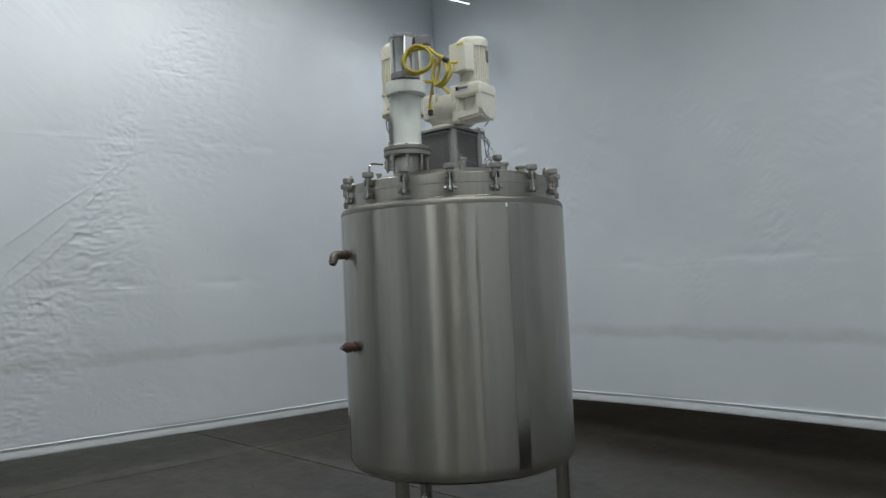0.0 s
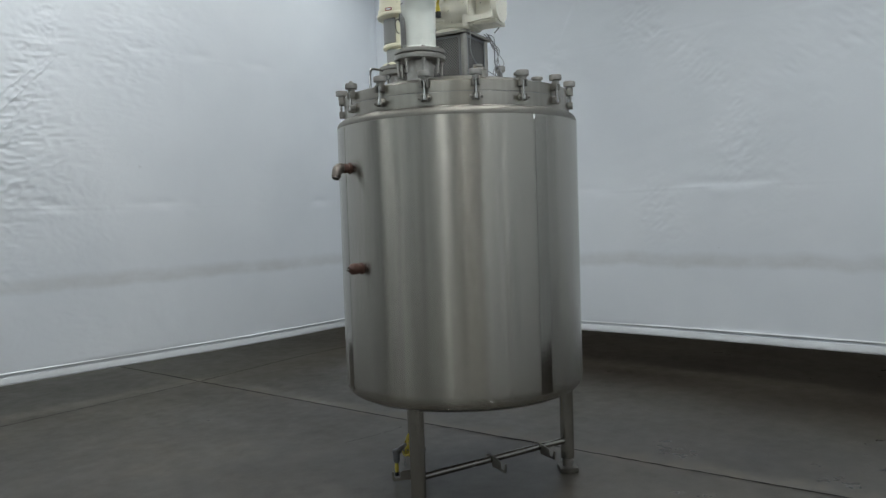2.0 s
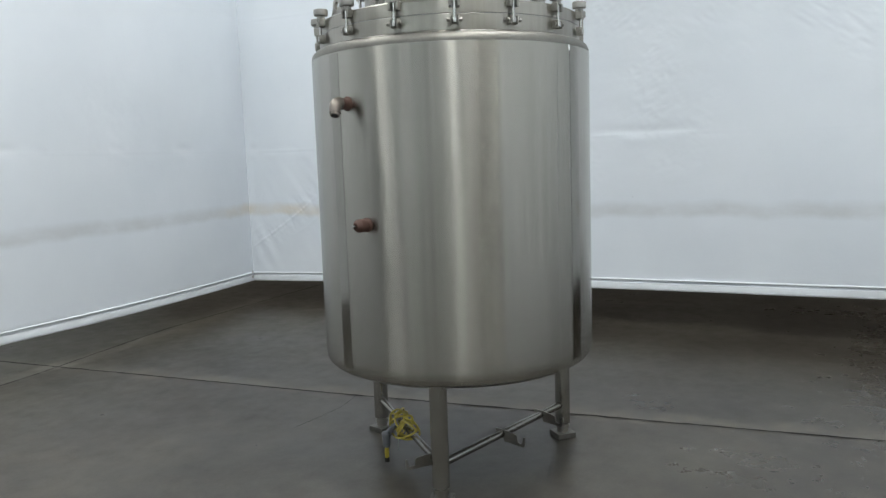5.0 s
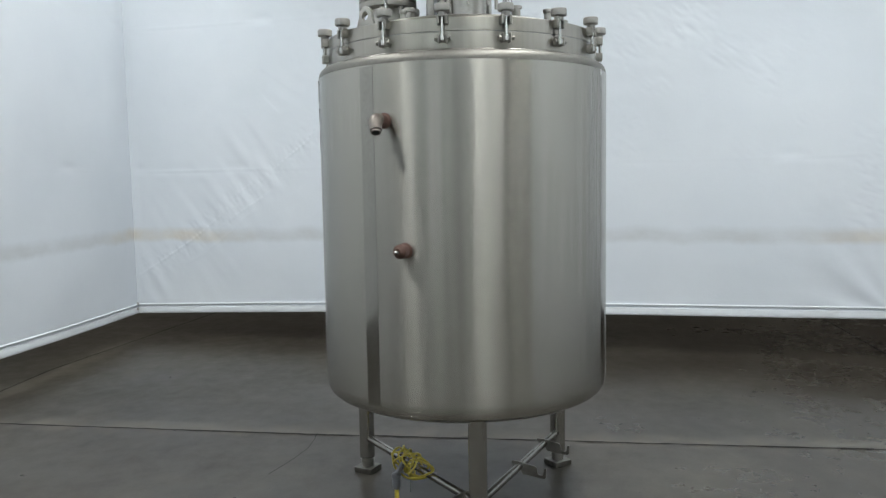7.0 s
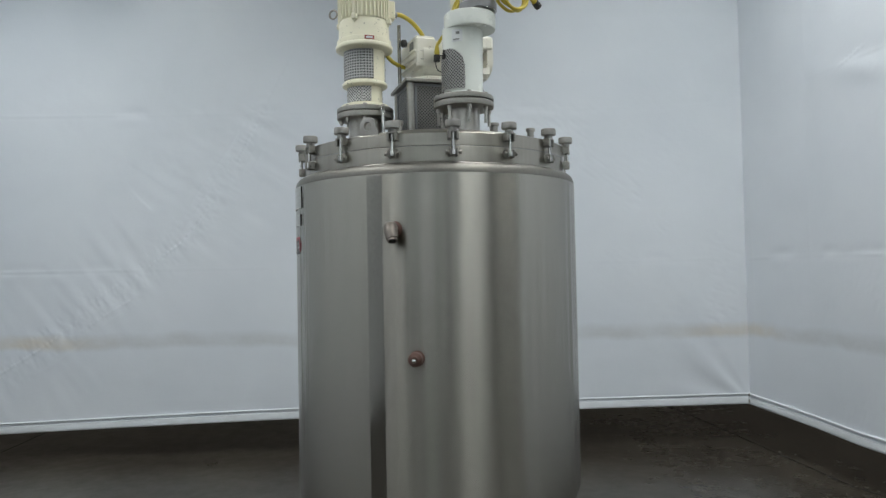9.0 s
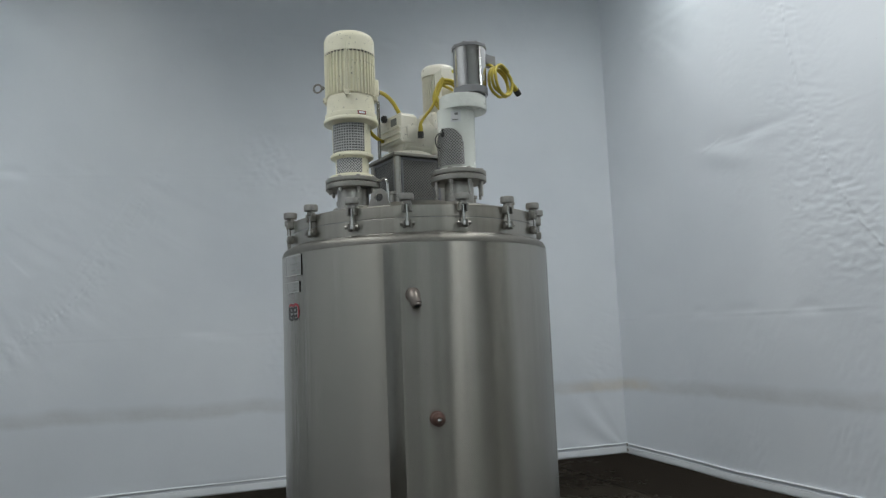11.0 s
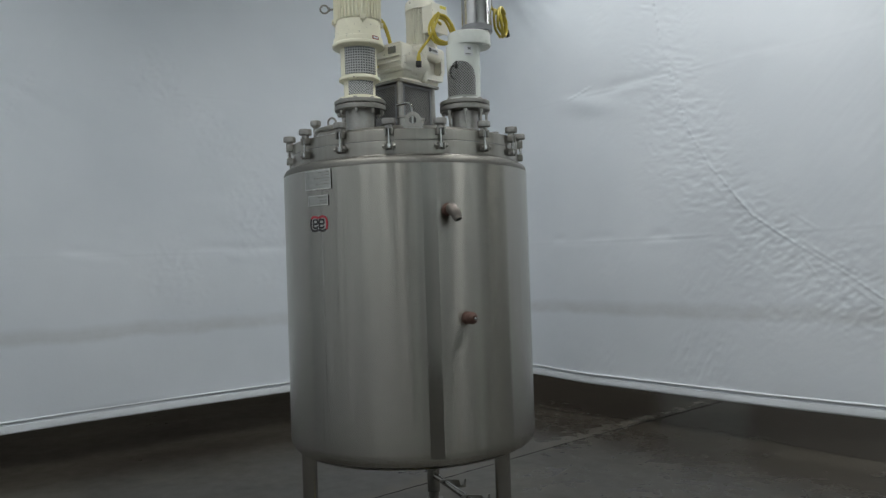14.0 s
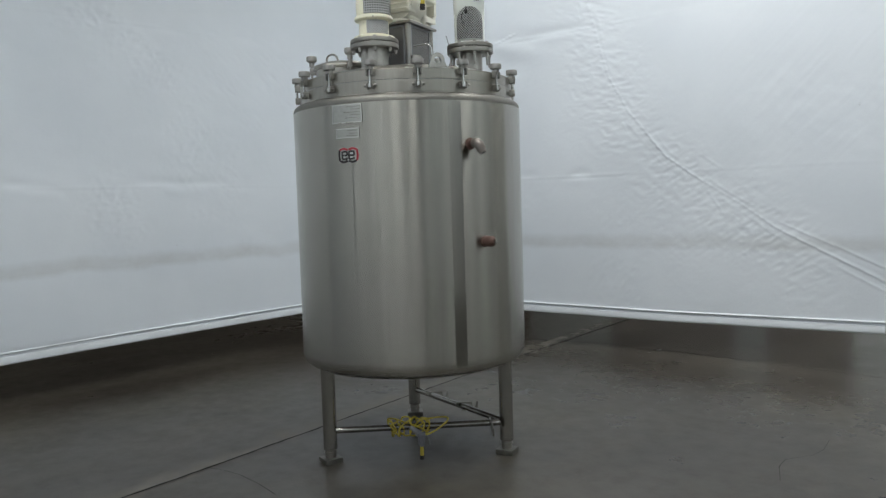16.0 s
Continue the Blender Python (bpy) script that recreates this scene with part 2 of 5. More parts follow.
# near-black for openings that aren't modelled: their shade is in the colour
GAP_SHADE = plain("gap_shade", (0.02, 0.02, 0.02), 0.8)
BLACK = plain("black_rubber", (0.025, 0.024, 0.023), 0.5)
YELLOW = paint("yellow_cable_jacket", (0.53, 0.42, 0.045), 0.45, dirt=(0.26, 0.21, 0.06), amount=0.4)
YLABEL = plain("yellow_label", (0.70, 0.62, 0.06), 0.5)
WHITELABEL = plain("white_label", (0.72, 0.74, 0.74), 0.5)
REDLABEL = plain("dark_red_label", (0.30, 0.05, 0.04), 0.45)
RED = plain("red_print", (0.42, 0.03, 0.05), 0.4)
INK = plain("black_print", (0.015, 0.014, 0.016), 0.4)
PLATE = steel("nameplate_steel", (0.46, 0.45, 0.415), 0.12, streak=0.02, even=True)
ENGRAVED = steel("engraved_steel", (0.30, 0.295, 0.28), 0.3)
PLATE_RIM = steel("bright_plate_rim", (0.68, 0.665, 0.62), 0.25)
GREYLABEL = plain("grey_label", (0.22, 0.23, 0.22), 0.4, 0.4)
PERF = perforated("perforated_steel", (0.60, 0.60, 0.585), (0.03, 0.03, 0.03), 0.0115)
PERF_SQ = perforated("square_perforated_steel", (0.46, 0.46, 0.45), (0.03, 0.03, 0.03), 0.0150, 0)
PERF_DARK = perforated("fine_perforated_guard", (0.25, 0.245, 0.235), (0.03, 0.03, 0.03), 0.0125)
TARP = tarp_material()
HEM = paint("white_hem_webbing", (0.75, 0.78, 0.81), 0.5, amount=0.15)
CONCRETE = floor_material()
HALLWALL = paint("painted_hall_wall", (0.60, 0.61, 0.61), 0.7)
HALLCEIL = paint("dim_hall_ceiling", (0.34, 0.34, 0.33), 0.8)
HALLWHITE = paint("white_hall_wall", (0.80, 0.81, 0.81), 0.7)
HALLGREY = paint("grey_hall_panel", (0.46, 0.465, 0.47), 0.7)
HALLBROWN = paint("brown_hall_panel", (0.26, 0.225, 0.21), 0.7)
HALLDARK = paint("dark_hall_wall", (0.10, 0.070, 0.058), 0.8)
LAMPGLOW = plain("lamp_diffuser", (0.9, 1.0, 1.0), 0.5, 0, 8.0)
LAMPBODY = paint("white_lamp_housing", (0.7, 0.7, 0.7), 0.4)
CAULK = plain("joint_filler", (0.008, 0.0075, 0.007), 0.95)


# ---- mesh helpers ----
def finish(bm, angle=38):
    bmesh.ops.recalc_face_normals(bm, faces=bm.faces)
    lim = radians(angle)
    for f in bm.faces:
        f.smooth = True
    for e in bm.edges:
        e.smooth = not (len(e.link_faces) == 2 and e.calc_face_angle(0) > lim)
    return bm


def corner_normals(bm, lim):
    """Normals for each face corner, weighted by area, so that small bevels leave the large faces flat."""
    bm.normal_update()
    area = {f: f.calc_area() for f in bm.faces}
    cos = math.cos(max(lim, radians(50)))
    for f in bm.faces:
        for lp in f.loops:
            if not f.smooth:
                yield f.normal
                continue
            n = Vector((0, 0, 0))
            for g in lp.vert.link_faces:
                if g.normal.dot(f.normal) > cos:
                    n += g.normal * area[g]
            yield n.normalized() if n.length > 1e-12 else f.normal


def part(name, bm, mat, parent=None, label="", m=None, angle=38):
    finish(bm, angle)
    me = bpy.data.meshes.new(name)
    crisp = len(bm.faces) < 9000 and [tuple(n) for n in corner_normals(bm, radians(angle))]
    bm.to_mesh(me)
    bm.free()
    if crisp:
        me.normals_split_custom_set(crisp)
    me.materials.append(mat)
    ob = new(name, me)
    if parent is not None:
        ob.parent = parent
    if m is not None:
        ob.matrix_basis = m
    return tagged(ob, label) if label else ob


def thing(name, at, label, category, group=""):
    ob = new(name)
    ob.empty_display_size = 0.1
    ob.matrix_basis = at if isinstance(at, Matrix) else Matrix.Translation(at)
    return tagged(ob, label, category, group)


def lathe(profile, seg=48, a0=0.0, a1=360.0, closed=True):
    """Turns (r, z) pairs round z; uv in metres."""
    bm = bmesh.new()
    uv = bm.loops.layers.uv.new("uv")
    full = abs(a1 - a0) >= 359.9
    n = seg if full else seg + 1
    rings = []
    for r, z in profile:
        if r < 1e-6:
            rings.append([bm.verts.new((0, 0, z))])
        else:
            rings.append([bm.verts.new((r * math.cos(radians(a0 + (a1 - a0) * k / seg)), r * math.sin(radians(a0 + (a1 - a0) * k / seg)), z)) for k in range(n)])
    for i in range(len(rings) - 1):
        A, B = rings[i], rings[i + 1]
        for k in range(seg):
            k2 = (k + 1) % n
            if len(A) == 1 and len(B) == 1:
                continue
            if len(A) == 1:
                f = bm.faces.new((A[0], B[k2], B[k]))
            elif len(B) == 1:
                f = bm.faces.new((A[k], A[k2], B[0]))
            else:
                f = bm.faces.new((A[k], A[k2], B[k2], B[k]))
            for lp in f.loops:
                ang = math.atan2(lp.vert.co.y, lp.vert.co.x)
                lp[uv].uv = (ang * max(r for r, _ in profile), lp.vert.co.z)
    return bm


def drum(r, z0, z1, seg=40, c=0.003, r2=None):
    """A solid cylinder with chamfered rims."""
    r2 = r if r2 is None else r2
    return lathe([(0, z0), (r - c, z0), (r, z0 + c), (r2, z1 - c), (r2 - c, z1), (0, z1)], seg)


def tube(points, r, seg=10, caps=True):
    """A round bar along points; r is one radius or one for each point."""
    bm = bmesh.new()
    pts = [Vector(p) for p in points]
    rs = r if isinstance(r, (list, tuple)) else [r] * len(pts)
    prev = None
    rings = []
    for i, p in enumerate(pts):
        d = (pts[min(i + 1, len(pts) - 1)] - pts[max(i - 1, 0)]).normalized()
        if prev is None:
            up = Vector((0, 0, 1)) if abs(d.z) < 0.9 else Vector((1, 0, 0))
            x = d.cross(up).normalized()
        else:
            x = (prev - d * prev.dot(d)).normalized()
        prev = x
        y = d.cross(x)
        rings.append([bm.verts.new(p + (x * math.cos(2 * math.pi * k / seg) + y * math.sin(2 * math.pi * k / seg)) * rs[i]) for k in range(seg)])
    for A, B in zip(rings, rings[1:]):
        for k in range(seg):
            bm.faces.new((A[k], A[(k + 1) % seg], B[(k + 1) % seg], B[k]))
    if caps:
        bm.faces.new(rings[0][::-1])
        bm.faces.new(rings[-1])
    return bm


def smooth_path(points, n=8):
    """Catmull-Rom through points."""
    P = [Vector(p) for p in points]
    P = [P[0] * 2 - P[1]] + P + [P[-1] * 2 - P[-2]]
    out = []
    for i in range(1, len(P) - 2):
        a, b, c, d = P[i - 1:i + 3]
        for k in range(n):
            t = k / n
            out.append(0.5 * ((2 * b) + (c - a) * t + (2 * a - 5 * b + 4 * c - d) * t * t + (3 * b - a - 3 * c + d) * t ** 3))
    out.append(P[-2])
    return out


def block(sx, sy, sz, bevel=0.004, seg=2, m=None):
    """A box, its base at z = 0, with rounded edges."""
    bm = bmesh.new()
    bmesh.ops.create_cube(bm, size=1.0, matrix=Matrix.Translation((0, 0, sz / 2)) @ Matrix.Diagonal((sx, sy, sz, 1)))
    if bevel:
        bmesh.ops.bevel(bm, geom=list(bm.edges), offset=bevel, segments=seg, affect="EDGES", profile=0.5)
    if m is not None:
        bm.transform(m)
    return bm


def join(*bms):
    """Several solids of one part in one bmesh."""
    out = bmesh.new()
    out.loops.layers.uv.new("uv")
    for b in bms:
        me = bpy.data.meshes.new("tmp")
        b.to_mesh(me)
        b.free()
        out.from_mesh(me)
        bpy.data.meshes.remove(me)
    return out


def moved(bm, m):
    bm.transform(m)
    return bm


def T(x, y, z):
    return Matrix.Translation((x, y, z))


def RZ(a):
    return Matrix.Rotation(radians(a), 4, "Z")


def hexbolt(r=0.011, h=0.009, shank=0.03, rs=0.006):
    """A bolt head with its shank below."""
    return join(lathe([(0, 0), (r, 0), (r, h * 0.8), (r * 0.86, h), (0, h)], 6), lathe([(0, -shank), (rs, -shank), (rs, 0), (0, 0)], 8))


def prism(outline, y0, y1):
    """A plate: an outline in x, z, from y0 to y1."""
    bm = bmesh.new()
    A = [bm.verts.new((x, y0, z)) for x, z in outline]
    B = [bm.verts.new((x, y1, z)) for x, z in outline]
    n = len(outline)
    bm.faces.new(A)
    bm.faces.new(B[::-1])
    for k in range(n):
        bm.faces.new((A[k], B[k], B[(k + 1) % n], A[(k + 1) % n]))
    return bm


def lattice(u, v, seed):
    """Smooth random field over arrays u, v in units of its own cells, about -1 to 1."""
    rng = np.random.RandomState(seed)
    g = rng.uniform(-1, 1, (64, 64))
    iu, iv = np.floor(u).astype(int), np.floor(v).astype(int)
    fu, fv = u - iu, v - iv
    fu, fv = fu * fu * (3 - 2 * fu), fv * fv * (3 - 2 * fv)
    a, b = g[iu % 64, iv % 64], g[(iu + 1) % 64, iv % 64]
    c, d = g[iu % 64, (iv + 1) % 64], g[(iu + 1) % 64, (iv + 1) % 64]
    return (a * (1 - fu) + b * fu) * (1 - fv) + (c * (1 - fu) + d * fu) * fv


def fbm(u, v, scale, seed, octaves=3):
    out, amp, tot = 0, 1.0, 0
    for k in range(octaves):
        out = out + amp * lattice(u / scale * 2 ** k + 17.3 * k, v / scale * 2 ** k + 5.1 * k, seed + k)
        tot += amp
        amp *= 0.5
    return out / tot


def from_polyline(u, v, line):
    """Distance to a polyline, with sign, and the way along it."""
    best = np.full(u.shape, 1e9)
    sign, along = np.zeros(u.shape), np.zeros(u.shape)
    done = 0.0
    for (ax, ay), (bx, by) in zip(line, line[1:]):
        L = math.hypot(bx - ax, by - ay)
        dx, dy = (bx - ax) / L, (by - ay) / L
        s = np.clip((u - ax) * dx + (v - ay) * dy, 0, L)
        ex, ey = u - ax - s * dx, v - ay - s * dy
        d = np.hypot(ex, ey)
        m = d < best
        best = np.where(m, d, best)
        sign = np.where(m, np.sign(dx * ey - dy * ex), sign)
        along = np.where(m, done + s, along)
        done += L
    return best, sign, along


# ---- floor ----
def slab(x0, x1, y0, y1):
    bm = bmesh.new()
    vs = [bm.verts.new(p) for p in ((x0, y0, 0), (x1, y0, 0), (x1, y1, 0), (x0, y1, 0))]
    bm.faces.new(vs)
    lo = [bm.verts.new((v.co.x, v.co.y, -0.2)) for v in vs]
    bm.faces.new(lo[::-1])
    for k in range(4):
        bm.faces.new((vs[k], lo[k], lo[(k + 1) % 4], vs[(k + 1) % 4]))
    return bm


floor = part("floor", slab(-7, 12, -8, 16), CONCRETE)
tagged(floor, "dark worn concrete floor with stains and joints", "floor", kind="structure")


def joint_line(points, width, name, label, seed, height=0.0035):
    """A dark filled joint with uneven edges, proud of the slab by a hair."""
    rng = random.Random(seed)
    bm = bmesh.new()
    P = [Vector((x, y, 0)) for x, y in points]
    fine = []
    for a, b in zip(P, P[1:]):
        n = max(2, int((b - a).length / 0.06))
        fine += [a.lerp(b, k / n) for k in range(n)]
    fine.append(P[-1])
    rows = []
    for i, p in enumerate(fine):
        d = (fine[min(i + 1, len(fine) - 1)] - fine[max(i - 1, 0)]).normalized()
        s = Vector((-d.y, d.x, 0))
        w = width * (0.55 + 0.7 * rng.random())
        o = s * width * 0.5 * (rng.random() - 0.5)
        rows.append([bm.verts.new(p + o + s * w / 2 + Vector((0, 0, height))), bm.verts.new(p + o - s * w / 2 + Vector((0, 0, height)))])
    for A, B in zip(rows, rows[1:]):
        bm.faces.new((A[0], A[1], B[1], B[0]))
    ob = part(name, bm, CAULK, floor)
    return tagged(ob, label)


joint_line([(3.75, 10.2), (4.32, 5.15), (4.81, 1.5), (5.3, -3.0)], 0.019, "joint", "dark sawn floor joint", 3)
joint_line([(0.0, 7.6), (3.7, 8.0), (5.5, 8.36), (9.0, 8.55)], 0.014, "joint", "dark sawn floor joint", 4)
joint_line([(1.2, 0.10), (2.2, 0.08), (2.76, 0.07), (3.47, 0.08), (4.33, 0.10), (4.9, 0.22)], 0.005, "joint", "faint sawn floor joint", 9)
joint_line([(4.9, 0.22), (5.66, 0.5), (6.3, 0.56), (7.38, 0.65), (9.5, 0.85)], 0.014, "joint", "dark sawn floor joint", 5)
joint_line([(1.48, 3.06), (1.57, 2.84), (1.59, 2.68), (1.49, 2.51), (1.47, 2.35), (1.50, 2.15)], 0.003, "crack", "hairline crack", 8)
joint_line([(4.36, 5.09), (4.23, 5.05), (4.05, 5.02), (3.83, 5.03), (3.6, 5.06)], 0.004, "crack", "hairline crack", 6)

# ---- tarps ----
# the first line of each wall carries the crumpled band, the others are single sharp folds
CREASES = {
    "left": [[(0.4, -0.4), (1.45, 1.3), (1.87, 1.9), (2.24, 2.54), (2.58, 3.27), (2.82, 3.79), (3.05, 4.25), (3.33, 4.77), (3.6, 5.4)], [(1.3, 2.2), (1.82, 2.61), (2.29, 2.95), (2.74, 3.37)],
             [(1.3, 1.9), (1.81, 2.36), (2.33, 2.85), (2.80, 3.38)], [(1.2, 1.7), (1.81, 2.17), (2.16, 2.49), (2.47, 2.83), (2.62, 3.04)], [(2.74, 1.98), (2.91, 1.82)], [(2.93, 1.77), (3.2, 1.52)]],
    "back": [[(8.9, 0.5), (8.0, 1.02), (7.85, 1.11), (7.47, 1.40), (6.81, 1.90), (6.43, 2.17), (6.21, 2.46), (5.85, 3.04), (5.6, 3.5)], [(7.58, 1.21), (6.87, 1.66)], [(7.41, 1.53), (7.03, 1.80)]],
    "right": [[(1.0, 0.48), (2.24, 1.12), (2.62, 1.33), (2.93, 1.55), (3.26, 1.77), (3.62, 2.04), (4.04, 2.52), (4.26, 2.94), (4.40, 3.40), (4.50, 3.82), (4.63, 4.66), (4.7, 5.5)],
              [(1.6, 0.91), (1.76, 0.99), (2.26, 1.22), (2.62, 1.39)], [(3.24, 1.73), (3.06, 1.43)], [(4.14, 2.49), (4.02, 2.28)], [(5.79, 3.44), (5.34, 3.56)]],
}
RIDGE = {"left": (0.002, 0.0046), "back": (0.0075, 0.004), "right": (0.0068, 0.006)}


def bow(kind, u):
    """Plan of each wall: the coordinate across it, and its hem height."""
    if kind == "back":
        q = (u - 0.70) / 7.9
        return 7.20 - 0.05 * q + 0.05 * np.sin(q * math.pi), 0.43 - 0.16 * q + 0.030 * np.sin(q * math.pi) * (0.35 + 0.65 * np.clip(q * 1.8, 0, 1))
    if kind == "left":
        return 8.15 + 0.45 * np.clip((u - 4.0) / 3.15, 0, 1) ** 1.5, 0.30 - 0.03 * np.clip((u - 4.0) / 3.15, 0, 1)
    return 0.05 + 0.108 * (u - 1.7) + 0.06 * np.clip((u - 6.2) / 1.0, 0, 1), 0.36 + 0.065 * np.clip((u - 5.6) / 1.6, 0, 1) + 0.032 * np.clip((3.6 - u) / 1.9, 0, 1)


def grain(p, q, lp, lq, seed):
    """Short-crested ripples: waves lp long along p, crests lq wide along q, sharp at the top."""
    g = lattice(p / lp + 40, q / lq + 40, seed) + 0.5 * lattice(p / lp * 2.1 + 11, q / lq * 1.7 + 23, seed + 1)
    return 0.45 - np.abs(g)


def relief(kind, u, z):
    """Wrinkles of a tarp, in metres towards the room."""
    seed = {"left": 11, "back": 23, "right": 37}[kind]
    d = 0.024 * fbm(u, z, 1.7, seed, 2) + 0.003 * fbm(u, z, 0.45, seed + 5, 2)
    d = d + 0.0016 * fbm(u, z, 0.10, seed + 7, 2) * np.clip(fbm(u, z, 1.2, seed + 9, 2) * 2, 0, 1)
    if kind == "back":
        d = d + 0.0045 * fbm(u * 0.7, z * 1.3, 0.30, seed + 71, 2) * np.clip(0.4 + 1.2 * fbm(u, z, 1.1, seed + 73, 2), 0, 1)
    for zs, amp in ((1.89, 1.15), (3.47, 0.9), (5.0, 0.7)):
        amp = amp * (1.25 if kind == "back" else 1.0)
        c = zs + 0.012 * fbm(u, 0 * z, 0.8, seed + 2, 2)
        d = d + amp * (0.25 + 0.75 * np.clip(2.5 * fbm(u, 0 * z + 7, 0.9, seed + 4, 2), 0, 1)) * (0.0024 * np.exp(-((z - c) / 0.011) ** 2) - 0.0012 * np.exp(-((z - c + 0.02) / 0.012) ** 2))
        pucker = np.clip(fbm(u, z, 0.33, seed + 31, 2), 0, 1)
        d = d - amp * 0.011 * pucker * np.exp(-((z - c - 0.03) / 0.05) ** 2) + amp * 0.005 * pucker * np.exp(-((z - c + 0.05) / 0.06) ** 2)
    for k, line in enumerate(CREASES[kind]):
        s, side, a = from_polyline(u + 0.02 * fbm(u, z, 0.5, seed + 3, 2), z, line)
        q = s * side
        run = np.clip(0.75 + 1.2 * fbm(a, a * 0 + 2.5, 0.6, seed + 33, 2), 0.15, 1)
        on = np.exp(-(s / 0.011) ** 2) * run
        ends = np.clip(a / 0.15, 0, 1) * np.clip((a.max() - a) / 0.15, 0, 1)
        d = d + RIDGE[kind][min(k, 1)] * ends * (0.8 * on * side + 0.7 * on)
        if k:
            continue
        # shorter folds running beside the main crease
        for m, off in enumerate((-0.15, -0.07, 0.055, 0.10, 0.19)):
            w = off + 0.035 * fbm(a, a * 0 + m, 0.7, seed + 40 + m, 2)
            on = np.exp(-((q - w) / 0.009) ** 2) * np.clip(2.2 * fbm(a, a * 0 + 3 * m + 1, 0.45, seed + 50 + m, 2) - 0.1, 0, 1)
            d = d + (0.0028 if kind == "right" else 0.0030) * on
        # crests across the crease, fading outwards in patches
        near = np.exp(-(s / 0.50) ** 2) * np.clip(0.75 + 1.3 * fbm(u, z, 0.6, seed + 15, 2), 0, 1)
        if kind == "back":
            d = d + 0.010 * near * lattice(a / 0.10 + 40, q / 0.45 + 40, seed + 21)
            d = d + 0.0040 * np.exp(-(s / 0.16) ** 2) * grain(a, q, 0.055, 0.11, seed + 23)
        else:
            wide = np.where(q < 0, 0.60, 0.22) if kind == "left" else np.where(q < 0, 0.55, 0.30)
            near = np.exp(-(s / wide) ** 2) * np.clip(0.7 + 1.2 * fbm(u, z, 0.5, seed + 15, 2), 0, 1)
            rest = np.clip((u - 1.85) / 0.6, 0, 1) if kind == "right" else 1.0
            d = d + (0.0052 if kind == "right" else 0.0098) * rest * near * grain(a + 0.5 * q, q, 0.058, 0.105, seed + 21)
            d = d + (0.0036 if kind == "right" else 0.0066) * rest * np.exp(-(s / (1.5 * wide)) ** 2) * np.clip(0.4 + 1.5 * fbm(u, z, 0.6, seed + 17, 2), 0, 1) * grain(a - 0.2 * q, q, 0.044, 0.065, seed + 25)
    if kind != "back":
        # pulled folds out of the upper corner
        ang, rad = np.arctan2(5.7 - z, 7.2 - u), np.hypot(7.2 - u, 5.7 - z)
        pull = np.exp(-((rad - 1.6) / 0.9) ** 2) * np.clip(0.3 + 1.5 * fbm(ang * 2, rad * 0.3, 0.3, seed + 61, 2), 0, 1)
        d = d + 0.010 * pull * lattice(ang / 0.09 + 0.3 * fbm(u, z, 0.6, seed + 63, 2) + 40, rad / 1.2 + 40, seed + 62)
    if kind == "back":
        # fans of folds out of the lower corner, and crumples on the far half
        ang = np.arctan2(z - 0.40, u - 0.66)
        rad = np.hypot(u - 0.66, z - 0.40)
        d = d + 0.009 * np.exp(-((rad - 0.55) / 0.45) ** 2) * np.sin(ang * 11 + 0.6 * fbm(u, z, 0.4, 51, 2)) * np.clip((1.15 - ang) * 3, 0, 1) * np.clip((ang - 0.12) * 6, 0, 1)
        m = np.exp(-((u - 2.2) / 0.9) ** 2 - ((z - 2.6) / 0.9) ** 2)
        spots = np.clip(0.25 + 1.8 * fbm(u, z, 0.65, 73, 2), 0, 1)
        d = d + 0.0078 * m * spots * grain(0.6 * u - 0.8 * z, 0.8 * u + 0.6 * z, 0.06, 0.15, 71)
        s2, _, a2 = from_polyline(u, z, [(4.6, 3.6), (3.95, 3.2), (3.62, 2.5), (3.42, 1.85), (3.3, 1.4)])
        m = np.exp(-(s2 / 0.30) ** 2) + 0.8 * np.exp(-((u - 4.35) / 0.28) ** 2 - ((z - 1.65) / 0.35) ** 2) + 0.6 * np.exp(-((u - 2.85) / 0.25) ** 2 - ((z - 2.2) / 0.35) ** 2)
        d = d + 0.0064 * m * np.clip(0.45 + 1.4 * fbm(u, z, 0.45, 111, 2), 0, 1) * grain(0.5 * u + 0.85 * z, 0.85 * u - 0.5 * z, 0.048, 0.08, 113)
        corner = np.exp(-((u - 0.95) / 0.16) ** 2) * np.clip((z - 1.1) * 5, 0, 1) * np.clip((2.3 - z) * 2, 0, 1)
        d = d + 0.0042 * corner * grain(z - 0.4 * u, u + 0.4 * z, 0.06, 0.14, 75)
    if kind == "left":
        m = np.exp(-((u - 3.0) / 1.3) ** 2) * np.clip(0.25 + 1.6 * fbm(u, z, 0.7, 83, 2), 0, 1)
        d = d + 0.0032 * m * grain(0.2 * u + 0.98 * z, 0.98 * u - 0.2 * z, 0.045, 0.12, 85)
        top = np.clip((z - 3.5) / 0.8, 0, 1) * np.clip((2.4 - u) / 0.8, 0, 1) * np.clip(0.5 + fbm(u, z, 0.8, 93, 2), 0, 1)
        d = d + 0.0085 * top * lattice((u + z + 0.06 * fbm(u, z, 0.6, 91, 2)) * 0.7 / 0.032 + 40, (u - z) / 0.9 + 40, 95)
    if kind == "right":
        m = np.clip((3.4 - u) / 1.0, 0, 1) * np.clip((z - 1.6) / 0.6, 0, 1) * np.clip(0.55 + fbm(u, z, 0.9, 99, 2), 0, 1)
        d = d + 0.0013 * m * lattice((u + z + 0.06 * fbm(u, z, 0.5, 97, 2)) * 0.7 / 0.028 + 40, (u - z) / 0.5 + 40, 98)
